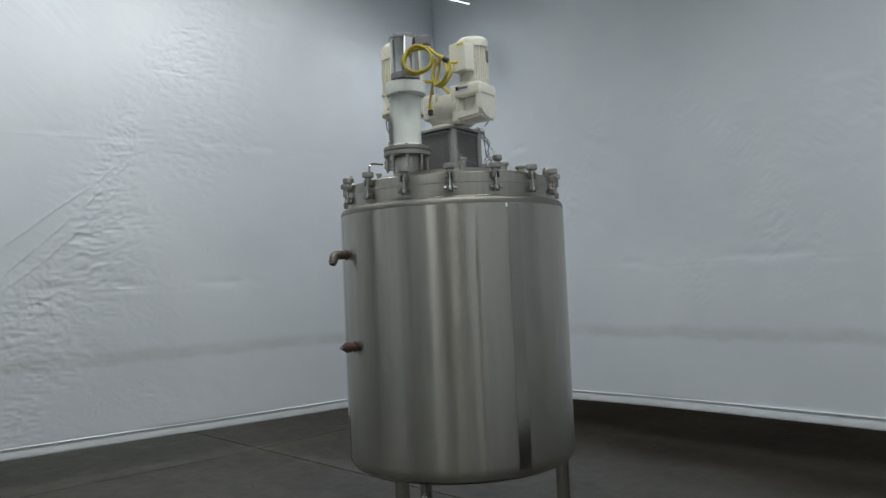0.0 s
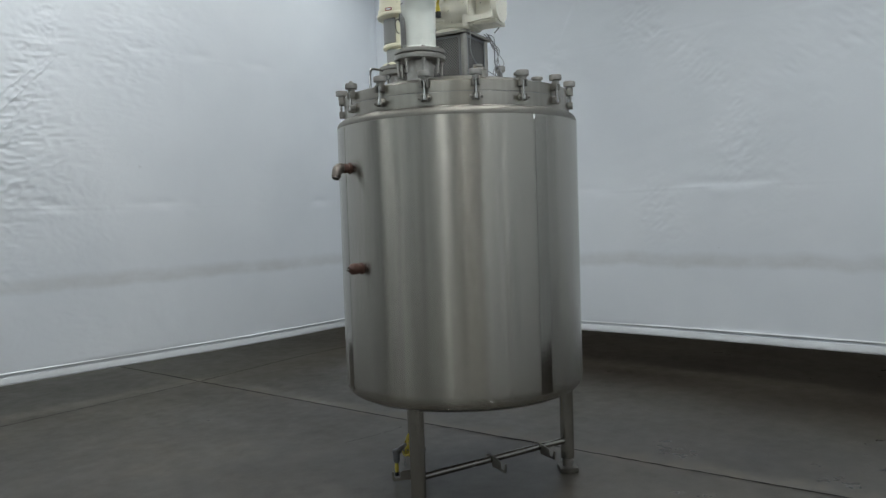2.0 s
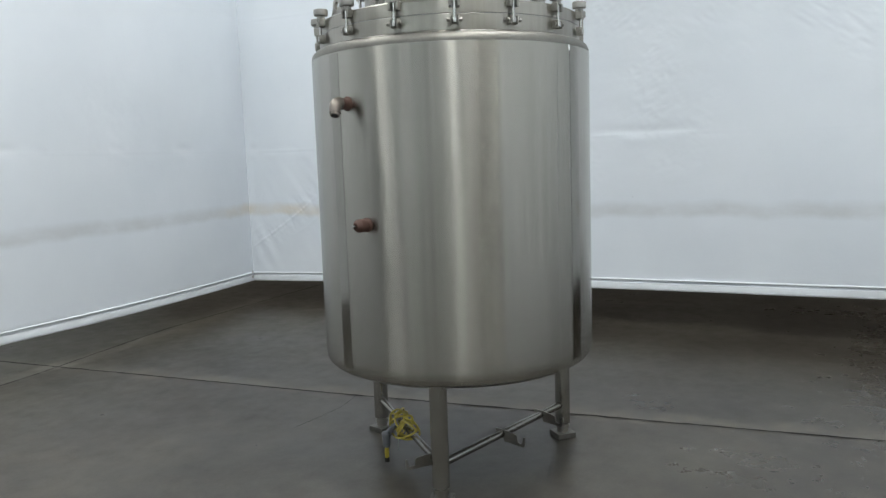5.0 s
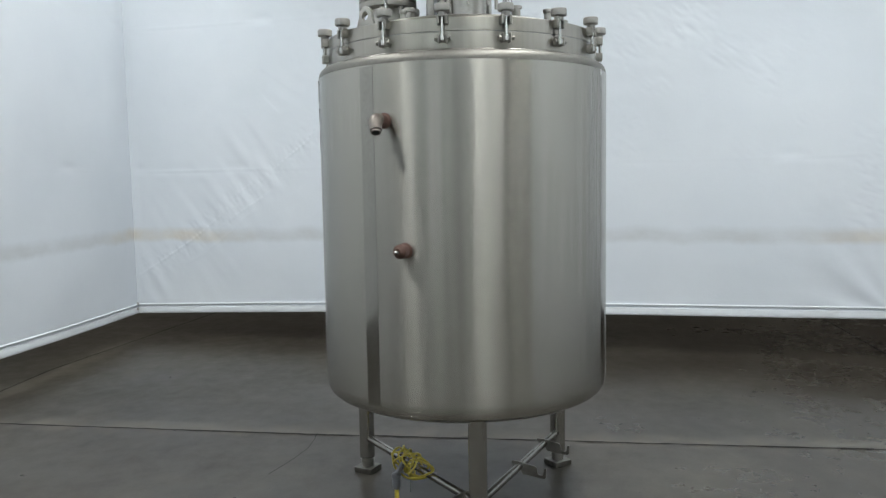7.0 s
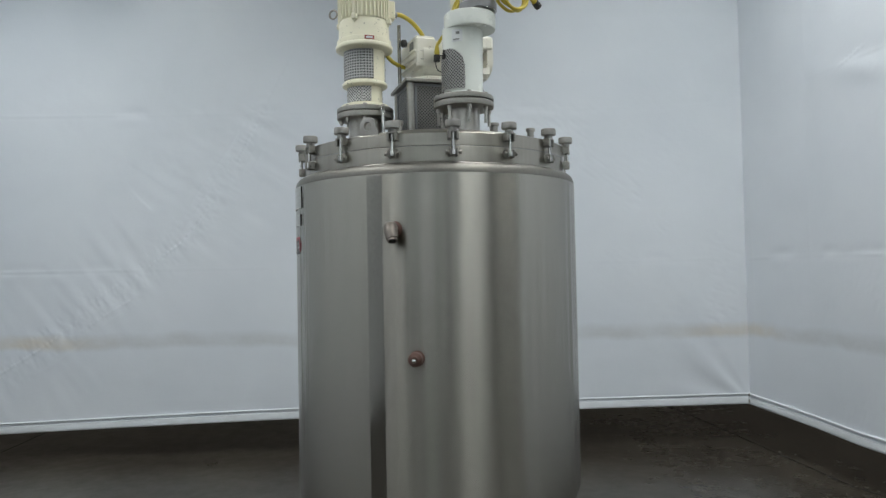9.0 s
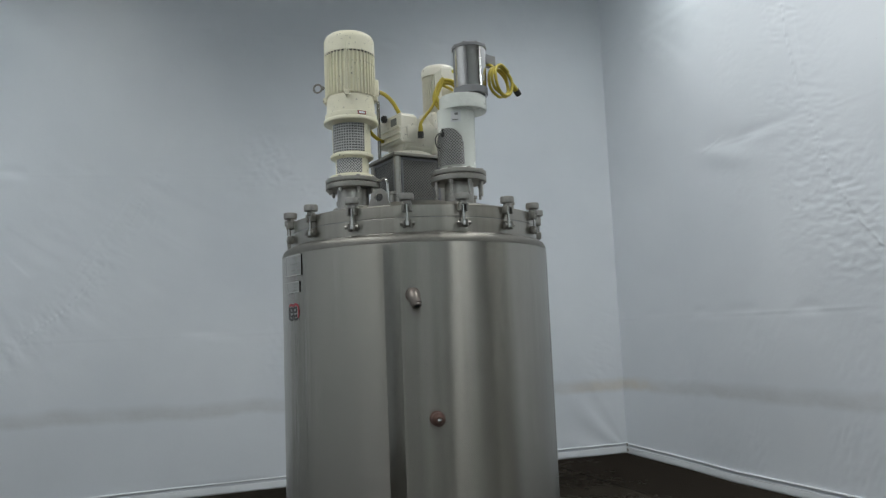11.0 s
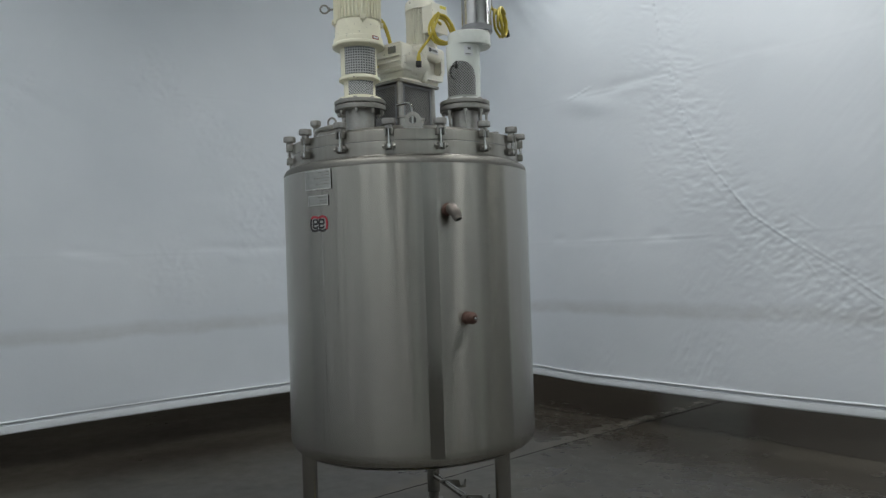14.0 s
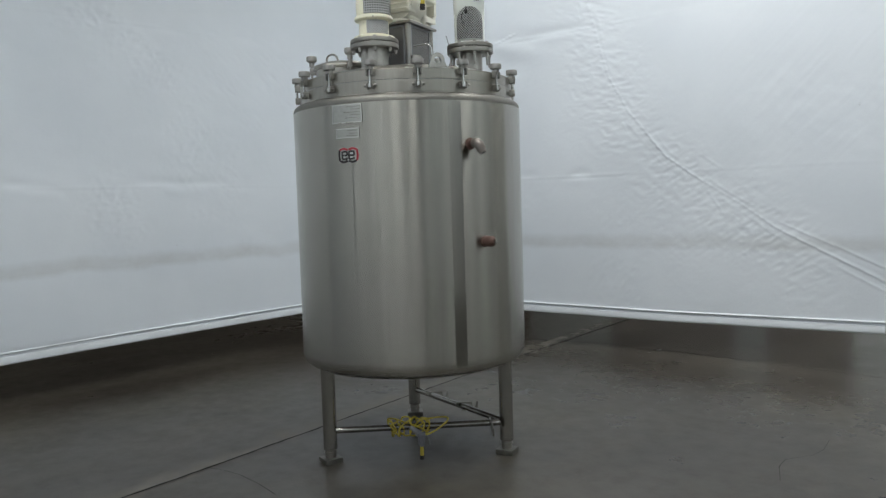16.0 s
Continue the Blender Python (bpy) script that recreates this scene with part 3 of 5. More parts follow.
        m = np.exp(-((u - 4.6) / 0.9) ** 2) * np.clip((2.0 - z) * 1.5, 0, 1) * np.clip(0.25 + 1.6 * fbm(u, z, 0.6, 101, 2), 0, 1)
        d = d + 0.0052 * m * grain(u + 0.5 * z, z - 0.5 * u, 0.06, 0.13, 103)
        d = d + 0.013 * np.exp(-((u - 5.35) / 0.35) ** 2 - ((z - 3.38) / 0.16) ** 2) * np.sin((u * 0.35 - z) * 12)
    return d


def tarp(kind, u0, u1, z1, step=0.0135):
    nu, low, high = int((u1 - u0) / step) + 1, int(5.1 / step), 40
    nz = low + high
    part_way = 5.4 / z1
    rise = np.concatenate([np.linspace(0, part_way, low, endpoint=False), np.linspace(part_way, 1, high)])
    U = np.linspace(u0, u1, nu)[:, None] * np.ones(nz)[None, :]
    across, hem = bow(kind, U)
    Z = hem + (z1 - hem) * rise[None, :]
    D = relief(kind, U, Z) * np.clip((Z - hem) / 0.12, 0, 1)
    D = D * np.clip((u1 - U) / 0.1, 0, 1) if kind != "back" else D * np.clip((u1 - U) / 0.1, 0, 1) * np.clip((U - u0) / 0.1, 0, 1)
    back = 0.012
    if kind == "back":
        F = np.stack([across - D, U, Z], -1)
        B = np.stack([across - D + back, U, Z], -1)
    elif kind == "left":
        F = np.stack([U, across - D, Z], -1)
        B = np.stack([U, across - D + back, Z], -1)
    else:
        F = np.stack([U, across + D, Z], -1)
        B = np.stack([U, across + D - back, Z], -1)
    idx = np.arange(nu * nz).reshape(nu, nz)
    faces = np.stack([idx[:-1, :-1], idx[1:, :-1], idx[1:, 1:], idx[:-1, 1:]], -1).reshape(-1, 4)
    verts = F.reshape(-1, 3).tolist()
    fl = faces.tolist()
    # a plain rear sheet gives the cloth its thickness
    st = 12
    Bc = B[::st, ::st]
    o, (mu, mz) = len(verts), Bc.shape[:2]
    verts += Bc.reshape(-1, 3).tolist()
    jdx = np.arange(mu * mz).reshape(mu, mz) + o
    fl += np.stack([jdx[:-1, :-1], jdx[:-1, 1:], jdx[1:, 1:], jdx[1:, :-1]], -1).reshape(-1, 4).tolist()
    me = bpy.data.meshes.new("wall_" + kind)
    me.from_pydata(verts, [], fl)
    me.polygons.foreach_set("use_smooth", [True] * len(fl))
    me.materials.append(TARP)
    ob = new("wall_" + kind, me)
    tagged(ob, "white vinyl tarp wall with creases and a grimy band", "tarp wall", kind="structure")
    # hem: a flat welded pocket with a rod, and a stitched cord above it
    n = 60
    us = np.linspace(u0, u1, n)
    ac, hm = bow(kind, us)
    sgn = 1.0 if kind == "right" else -1.0

    def at(u, a, z):
        return (a, u, z) if kind == "back" else (u, a, z)
    bm = bmesh.new()
    prof = [(0.004, 0.0), (0.012, 0.004), (0.016, 0.02), (0.012, 0.06), (0.010, 0.072), (-0.004, 0.073), (-0.014, 0.06), (-0.014, 0.0)]
    rows = [[bm.verts.new(at(u, a + sgn * p, h + q - 0.012)) for p, q in prof] for u, a, h in zip(us, ac, hm)]
    for A, Bq in zip(rows, rows[1:]):
        for k in range(len(prof)):
            k2 = (k + 1) % len(prof)
            bm.faces.new((A[k], A[k2], Bq[k2], Bq[k]))
    bm.faces.new(rows[0])
    bm.faces.new(rows[-1][::-1])
    part("hem", bm, HEM, ob, "white welded hem pocket")
    part("cord", tube([at(u, a + sgn * 0.008, h + 0.092) for u, a, h in zip(us, ac, hm)], 0.010, 8), HEM, ob, "white piping cord")
    return ob


TOP = 6.9
tarp("back", 0.70, 8.60, TOP)
# its western end is unseen, lengthened so the shell reflects pale cloth there
tarp("left", -3.4, 7.15, TOP)
tarp("right", 1.69, 7.20, TOP)


def grommet(at, m):
    bm = lathe([(0.008, 0), (0.016, 0), (0.018, 0.003), (0.016, 0.006), (0.008, 0.006), (0.008, 0)], 16)
    ob = part("grommet", bm, STEEL, None, m=T(*at) @ m)
    return tagged(ob, "small steel eyelet in the tarp corner", "eyelet", "eyelets in the tarp corners", "structure")


LAY_Y = Matrix.Rotation(radians(90), 4, "X")
for z in (0.32, 0.38):
    grommet((7.08, 8.55, z), LAY_Y)
for z in (0.46, 0.52):
    grommet((7.12, 0.74, z), Matrix.Rotation(radians(-90), 4, "X"))


# ---- the hall round the booth ----
def hall_wall(name, x0, x1, y0, y1, z1, mat, label):
    ob = part(name, block(x1 - x0, y1 - y0, z1, 0, 1, T((x0 + x1) / 2, (y0 + y1) / 2, 0)), mat)
    return tagged(ob, label, "wall", kind="structure")


# mostly out of view: close the hall and give the shell something to reflect
hall_wall("wall_east", 11.0, 11.2, -7.2, 15, 8.5, HALLDARK, "dark plain hall wall")
hall_wall("wall_west", -6.2, -6.0, -7.2, 15, 8.5, HALLWALL, "plain grey painted hall wall")
# unseen panels, added so that pale and dark bands show in the shell
for y0, y1, mt, lb in ((4.2, 5.8, HALLWHITE, "unseen white hall panel, placed for its reflection"), (-2.8, -0.8, HALLWHITE, "unseen white hall panel, placed for its reflection"), (1.8, 2.6, HALLGREY, "unseen grey hall panel, placed for its reflection"), (8.0, 9.3, HALLWHITE, "unseen white hall panel, placed for its reflection")):
    hall_wall("reflected_panel", -6.0, -5.9, y0, y1, 5.5, mt, lb)
hall_wall("wall_north", -6, 11, 14.8, 15.0, 8.5, HALLWALL, "plain grey painted hall wall")
hall_wall("wall_south", -6, 11, -7.2, -7.0, 8.5, HALLWALL, "plain grey painted hall wall")
# unseen; the white panel stands in for a bright opening that the floor reflects
for x0, x1, z1, mt, lb in ((3.9, 5.4, 4.0, HALLBROWN, "dark brown panel of the hall wall"), (5.4, 6.0, 4.0, HALLGREY, "unseen grey hall panel, placed for its reflection"), (6.0, 8.7, 4.0, HALLBROWN, "dark brown panel of the hall wall"), (1.2, 3.9, 5.5, HALLWHITE, "unseen white hall panel, placed for its reflection")):
    hall_wall("reflected_panel", x0, x1, -7.0, -6.9, z1, mt, lb)
ceiling = part("ceiling", block(17.6, 22.4, 0.2, 0, 1, T(2.5, 3.9, 8.5)), HALLCEIL)
tagged(ceiling, "plain grey hall ceiling", "ceiling", kind="structure")


def strip_lamp(x, y, z, length, watts, spread, turn, tilt, colour):
    lean = Matrix.Rotation(radians(tilt[0]), 4, "Y") @ Matrix.Rotation(radians(tilt[1]), 4, "X")
    ob = thing("strip_lamp", T(x, y, z) @ lean @ RZ(turn), "white hanging row of strip lamps with a lit diffuser; some hall rows are added", "lamp", "strip lamps over the booth")
    part("housing", join(block(length, 0.62, 0.05, 0.01, 2, T(0, 0, 0.012)), block(length * 0.9, 0.12, 0.05, 0.01, 2, T(0, 0, 0.06))), LAMPBODY, ob)
    part("diffuser", block(length - 0.04, 0.58, 0.012, 0.003), LAMPGLOW, ob, "lit white diffuser")
    for sx in (-0.4, 0.4):
        part("hanger", tube([Vector((sx * length, 0, 0.06)), (RZ(-turn) @ lean.inverted() @ RZ(turn)) @ Vector((sx * length, 0, 8.5 - z))], 0.004, 6), STEEL, ob)
    la = bpy.data.lights.new("lamp_light", "AREA")
    la.shape, la.size, la.size_y, la.energy, la.color = "RECTANGLE", length - 0.04, 0.58, watts, colour
    la.spread = radians(spread)
    lo = new("lamp_light", la)
    lo.matrix_basis = T(x, y, z) @ lean @ RZ(turn) @ T(0, 0, -0.012)
    return ob


for spec in LAMPS:
    strip_lamp(*spec)

# ---- the tank ----
CX, CY = 3.656, 3.851
tank = thing("mixing_tank", (CX, CY, 0), "tall brushed stainless steel mixing tank on three pipe legs", "tank")


def shell_sheet():
    """The rolled jacket: a cylinder with the slight waves that welding left in it."""
    na, heights = 1440, [0.612, 0.620, 0.638, 0.664, 0.70] + [0.70 + 1.562 * k / 20 for k in range(1, 21)]
    radii = [0.695, 0.724, 0.744, 0.755] + [0.758] * 21
    A = np.radians(np.arange(na) * 360 / na)[:, None] * np.ones(len(heights))[None, :]
    Z = np.array(heights)[None, :] * np.ones(na)[:, None]
    R = np.array(radii)[None, :] * np.ones(na)[:, None]
    deg = np.degrees(A)
    arc = deg + 1.2 * fbm(Z * 1.0, Z * 0 + 3.3, 0.5, 7, 2)
    dent = np.zeros(R.shape)
    for c, half, amp in ((248.5, 9.0, 0.0020), (115.0, 9.0, 0.0018)):
        dent = dent + amp * np.exp(-((deg - c) / half) ** 4) * (lattice(arc / 1.1, Z / 1.8, 61) + 1.3 * lattice(arc / 2.6 + 7, Z / 1.6, 64))
    dent = dent + 0.00055 * lattice(arc / 6.0, Z / 2.0 + 9, 62) + 0.00022 * lattice(arc / 3.1 + 5, Z / 2.4, 66) + 0.00005 * lattice(arc / 1.6, Z / 1.5 + 5, 63)
    for a0, a1 in ((155.3, 161.2), (258.5, 265.0)):
        dent = dent * np.clip(np.maximum(a0 - deg, deg - a1) / 0.8, 0, 1)
    R = R + dent * np.clip((Z - 0.62) / 0.1, 0, 1) * np.clip((2.262 - Z) / 0.02, 0, 1)
    V = np.stack([R * np.cos(A), R * np.sin(A), Z], -1).reshape(-1, 3).tolist()
    idx = np.arange(na * len(heights)).reshape(na, -1)
    nxt = np.roll(idx, -1, axis=0)
    faces = np.stack([idx[:, :-1], nxt[:, :-1], nxt[:, 1:], idx[:, 1:]], -1).reshape(-1, 4).tolist()
    me = bpy.data.meshes.new("shell")
    me.from_pydata(V, [], faces)
    bm = bmesh.new()
    bm.from_mesh(me)
    bpy.data.meshes.remove(me)
    return bm


part("shell", shell_sheet(), SHELL, tank, "brushed steel jacket shell")
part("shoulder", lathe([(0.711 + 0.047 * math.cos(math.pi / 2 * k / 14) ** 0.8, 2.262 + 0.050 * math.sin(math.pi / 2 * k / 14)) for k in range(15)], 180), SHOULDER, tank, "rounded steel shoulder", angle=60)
part("bottom_head", lathe([(0.70, 0.610), (0.695, 0.606), (0.4, 0.585), (0.0, 0.57)], 96), STEEL, tank)
part("outlet", lathe([(0, 0.46), (0.032, 0.46), (0.045, 0.465), (0.045, 0.485), (0.034, 0.49), (0.034, 0.60), (0, 0.60)], 24), STEEL, tank, "short steel bottom outlet")
part("weld_bead", lathe([(0.7118, 2.3112), (0.7112, 2.3138), (0.7098, 2.3156), (0.7080, 2.3165)], 128), STEEL, tank, "bright polished weld bead")
part("body_flange", lathe([(0.66, 2.316), (0.706, 2.316), (0.708, 2.322), (0.708, 2.3885), (0.7065, 2.3905), (0.66, 2.3905)], 128), RING, tank, "satin steel body flange")
part("gasket", lathe([(0.66, 2.3885), (0.7052, 2.3885), (0.7052, 2.3945), (0.66, 2.3945)], 96), GREYPLASTIC, tank, "thin dark grey lid gasket")
lid = part("lid", lathe([(0.66, 2.393), (0.7065, 2.393), (0.708, 2.395), (0.708, 2.4515), (0.7045, 2.4555), (0.66, 2.468), (0.55, 2.497), (0.40, 2.528), (0.25, 2.549), (0.12, 2.558), (0, 2.561)], 128), RING, tank, "domed satin steel lid")


def shell_patch(r, a0, a1, z0, z1, seg=14, thick=0.0025):
    return lathe([(r - 0.002, z0), (r + thick, z0), (r + thick, z1), (r - 0.002, z1)], seg, a0, a1)


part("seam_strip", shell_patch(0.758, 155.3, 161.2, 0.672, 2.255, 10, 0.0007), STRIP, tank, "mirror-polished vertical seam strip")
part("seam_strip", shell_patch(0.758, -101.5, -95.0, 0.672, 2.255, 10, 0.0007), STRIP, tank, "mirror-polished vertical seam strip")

part("sticker", moved(lathe([(0, 0), (0.010, 0), (0.010, 0.0012), (0, 0.0016)], 16), RZ(-101.9) @ T(0.7585, 0, 2.248) @ Matrix.Rotation(radians(90), 4, "Y") @ Matrix.Diagonal((1.5, 0.8, 1, 1))), WHITELABEL, tank, "small white oval sticker")

# legs, sleeves and feet
LEG_R, LEGS = 0.666, (-162.2, -42.2, 77.8)


def leg_xy(a):
    return LEG_R * math.cos(radians(a)), LEG_R * math.sin(radians(a))


leg_me = sleeve_me = foot_me = None
for a in LEGS:
    x, y = leg_xy(a)
    if leg_me is None:
        leg = part("leg", lathe([(0.0445, 0.66), (0.0445, 0.094), (0.0430, 0.088), (0, 0.088)], 32), LEGSTEEL, tank, "satin steel pipe leg")
        sl = part("sleeve", lathe([(0.0, 0.089), (0.0365, 0.089), (0.0365, 0.074), (0.0400, 0.073), (0.0400, 0.062), (0.0350, 0.060), (0.0350, 0.031), (0, 0.031)], 28), STEEL, leg, "narrower height-adjusting sleeve")
        ft = part("foot_plate", block(0.118, 0.118, 0.032, 0.003), FOOT, leg, "square cast foot plate")
        leg_me, sleeve_me, foot_me = leg.data, sl.data, ft.data
        leg.matrix_basis = T(x, y, 0) @ RZ(a)
    else:
        leg = tagged(new("leg", leg_me), "satin steel pipe leg")
        leg.parent = tank
        leg.matrix_basis = T(x, y, 0) @ RZ(a)
        for nm, me, lb in (("sleeve", sleeve_me, "narrower height-adjusting sleeve"), ("foot_plate", foot_me, "square cast foot plate")):
            o = tagged(new(nm, me), lb)
            o.parent = leg

F, Bk, L = (Vector((*leg_xy(a), 0.205)) for a in LEGS)
brace_fb = part("brace", tube([F + (Bk - F) * 0.03, Bk - (Bk - F) * 0.03], 0.0205, 20), BRACE, tank, "polished steel cross brace")
brace_fl = part("brace", tube([F + (L - F) * 0.03, L - (L - F) * 0.03], 0.0205, 20), BRACE, tank, "polished steel cross brace")


def hook(base, out, along):
    """A notched plate hook welded to a brace; out and along are unit vectors on the ground."""
    z = Vector((0, 0, 1))
    o = [(-0.045, 0.012), (-0.040, 0.026), (0.0, 0.026), (0.090, 0.012), (0.098, 0.006), (0.104, -0.028), (0.128, -0.031), (0.136, -0.024), (0.142, 0.008), (0.152, 0.008), (0.150, -0.040), (0.142, -0.048), (0.016, -0.040), (0.010, -0.018)]
    bm = prism(o, -0.004, 0.004)
    m = Matrix((out, along, z)).transposed().to_4x4()
    m.translation = base
    bm.transform(m)
    return bm


dfb = (Bk - F).normalized()
ofb = Vector((dfb.y, -dfb.x, 0))
for t in (0.455, 0.79):
    part("hook", hook(F + (Bk - F) * t, ofb, dfb), CAST, brace_fb, "notched steel hook plate")
dfl = (L - F).normalized()
ofl = Vector((-dfl.y, dfl.x, 0))
for t in (0.09,):
    part("hook", hook(F + (L - F) * t, ofl, dfl), CAST, brace_fl, "notched steel hook plate")

# swing clamps round the rim
CLAMP_R = 0.722


def clamp_parts():
    """x points outwards, z up, the origin on the tank's axis."""
    r = CLAMP_R
    low = join(
        block(0.040, 0.009, 0.040, 0.003, 1, T(r - 0.002, 0.017, 2.338)),
        block(0.040, 0.009, 0.040, 0.003, 1, T(r - 0.002, -0.017, 2.338)),
        tube([(r + 0.006, -0.032, 2.358), (r + 0.006, 0.032, 2.358)], 0.0075, 10),
        tube([(r + 0.006, -0.036, 2.358), (r + 0.006, -0.028, 2.358)], 0.0115, 6),
        tube([(r + 0.006, 0.028, 2.358), (r + 0.006, 0.036, 2.358)], 0.0115, 6),
        block(0.016, 0.045, 0.03, 0.003, 1, T(r - 0.014, 0, 2.342)))
    top = join(
        block(0.046, 0.014, 0.040, 0.003, 1, T(r - 0.004, 0.0185, 2.417)),
        block(0.046, 0.014, 0.040, 0.003, 1, T(r - 0.004, -0.0185, 2.417)),
        block(0.014, 0.05, 0.030, 0.003, 1, T(r - 0.020, 0, 2.417)))
    bolt = join(lathe([(0, 2.350), (0.0075, 2.350), (0.0075, 2.470), (0, 2.470)], 10), lathe([(0, 2.345), (0.013, 2.346), (0.014, 2.358), (0.013, 2.370), (0, 2.371)], 12))
    bolt.transform(T(r + 0.006, 0, 0))
    knob = lathe([(0, 2.452), (0.021, 2.452), (0.022, 2.456), (0.020, 2.472), (0.034, 2.4745), (0.0365, 2.479), (0.0365, 2.501), (0.034, 2.506), (0.02, 2.508), (0, 2.508)], 24)
    knob.transform(T(r, 0, 0))
    return low, top, bolt, knob


first = None
for k in range(16):
    m = RZ(-172.9 + 22.5 * k)
    if first is None:
        low, top, bolt, knob = clamp_parts()
        cl = part("swing_clamp", low, CAST, tank, "steel swing-bolt clamp with a round knob", m)
        first = [cl.data] + [part(n, b, mt, cl, lb).data for n, b, mt, lb in (("lid_bracket", top, CAST, ""), ("eye_bolt", bolt, POLISHED, "bright eye bolt"), ("knob", knob, KNOB, "matt round cast knob"))]
    else:
        cl = tagged(new("swing_clamp", first[0]), "steel swing-bolt clamp with a round knob")
        cl.parent, cl.matrix_basis = tank, m
        for n, me, lb in (("lid_bracket", first[1], ""), ("eye_bolt", first[2], "bright eye bolt"), ("knob", first[3], "matt round cast knob")):
            o = new(n, me)
            o.parent = cl
            if lb:
                tagged(o, lb)

# side nozzles
m_up = RZ(165.8) @ T(0.756, 0, 2.006)
up = part("upper_nozzle", join(
    moved(lathe([(0, 0), (0.036, 0), (0.036, 0.004), (0.027, 0.010), (0.026, 0.03), (0.029, 0.032), (0.029, 0.045), (0, 0.045)], 24), Matrix.Rotation(radians(90), 4, "Y"))), RUSTY, tank, "rusty pipe coupling", m_up)
el = [(0.04, 0, 0.002), (0.055, 0, 0.002), (0.072, 0.002, -0.001), (0.083, 0.010, -0.010), (0.089, 0.019, -0.022), (0.094, 0.028, -0.036), (0.098, 0.035, -0.048)]
el = [(x, y * 0.5 , z) for x, y, z in el]
part("elbow", join(tube(el, [0.027, 0.030, 0.031, 0.031, 0.030, 0.028, 0.028], 16), tube([(0.096, 0.0155, -0.043), (0.104, 0.020, -0.060)], 0.0225, 16)), IRON, up, "weathered iron pipe elbow turned down")
# black disc drawn for the shade inside the pipe end
part("bore_shade", tube([(0.1035, 0.0198, -0.059), (0.1045, 0.0203, -0.0612)], 0.017, 14), GAP_SHADE, up)
m_lo = RZ(172.9) @ T(0.756, 0, 1.417)
lo = part("lower_nozzle", moved(lathe([(0, 0), (0.036, 0), (0.036, 0.004), (0.027, 0.01), (0.026, 0.028), (0.032, 0.03), (0.033, 0.034), (0.033, 0.062), (0.030, 0.068), (0.022, 0.075), (0.016, 0.088), (0, 0.088)], 20), Matrix.Rotation(radians(90), 4, "Y")), RUSTY, tank, "rust-brown threaded pipe plug", m_lo)
part("tip", moved(lathe([(0, 0.086), (0.010, 0.086), (0.010, 0.100), (0.006, 0.104), (0, 0.104)], 12), Matrix.Rotation(radians(90), 4, "Y")), POLISHED, lo, "bright steel tip")

# nameplates and emblem
def curved_plate(ang, w, z0, z1, label, lines):
    """A thin mirror-like plate that follows the shell, with rows of unreadable engraving."""
    half = math.degrees(w / 2 / 0.76)
    pl = part("nameplate", shell_patch(0.7590, ang - half, ang + half, z0, z1, 12, 0.0020), PLATE, tank, label)
    w_rim = math.degrees(0.005 / 0.76)
    for a0, a1, h0, h1 in ((-half, half, z0, z0 + 0.005), (-half, half, z1 - 0.005, z1), (-half, w_rim - half, z0 + 0.005, z1 - 0.005), (half - w_rim, half, z0 + 0.005, z1 - 0.005)):
        part("rim", shell_patch(0.7605, ang + a0, ang + a1, h0, h1, 12, 0.0016), PLATE_RIM, pl, "bright raised rim")
    for x0, x1, z in lines:
        h = z0 + z * (z1 - z0)
        part("print_bar", shell_patch(0.7612, ang + half - 2 * half * x1, ang + half - 2 * half * x0, h, h + 0.003, 4, 0.0003), ENGRAVED, pl)
    return pl


curved_plate(108.4, 0.205, 2.147, 2.256, "mirror-bright steel nameplate", ((0.06, 0.5, 0.85), (0.06, 0.35, 0.70), (0.06, 0.6, 0.55), (0.06, 0.4, 0.40), (0.06, 0.55, 0.25)))
curved_plate(108.5, 0.158, 2.058, 2.116, "small mirror-bright steel nameplate", ((0.08, 0.5, 0.75), (0.08, 0.4, 0.45), (0.08, 0.55, 0.2)))


def wrap_stroke(points, width, r, name, mat, parent):
    """A painted stroke on the shell: (degrees, height) points."""
    bm = bmesh.new()
    rows = []
    P = [Vector((a * math.pi / 180 * r, z, 0)) for a, z in points]
    fine = smooth_path(P, 5) if len(P) > 2 else P
    for i, p in enumerate(fine):
        d = (fine[min(i + 1, len(fine) - 1)] - fine[max(i - 1, 0)]).normalized()
        s = Vector((-d.y, d.x, 0)) * width / 2
        row = []
        for q in (p + s, p - s):
            ang = q.x / r
            row.append(bm.verts.new((r * math.cos(ang), r * math.sin(ang), q.y)))
        rows.append(row)
    for A, B in zip(rows, rows[1:]):
        bm.faces.new((A[0], A[1], B[1], B[0]))
    return part(name, bm, mat, parent)


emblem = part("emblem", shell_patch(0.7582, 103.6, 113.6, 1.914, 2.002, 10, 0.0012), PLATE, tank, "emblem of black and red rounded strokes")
ER = 0.7605
for a in (106.6, 110.2):
    wrap_stroke([(a + 1.25, 1.945), (a + 1.1, 1.937), (a, 1.935), (a - 1.1, 1.937), (a - 1.3, 1.946), (a - 1.3, 1.969), (a - 1.1, 1.978), (a, 1.980), (a + 1.1, 1.978), (a + 1.3, 1.969), (a + 1.3, 1.957)], 0.0105, ER, "stroke", INK, emblem)
    wrap_stroke([(a - 1.2, 1.957), (a + 1.3, 1.957)], 0.0095, ER, "stroke", INK, emblem)
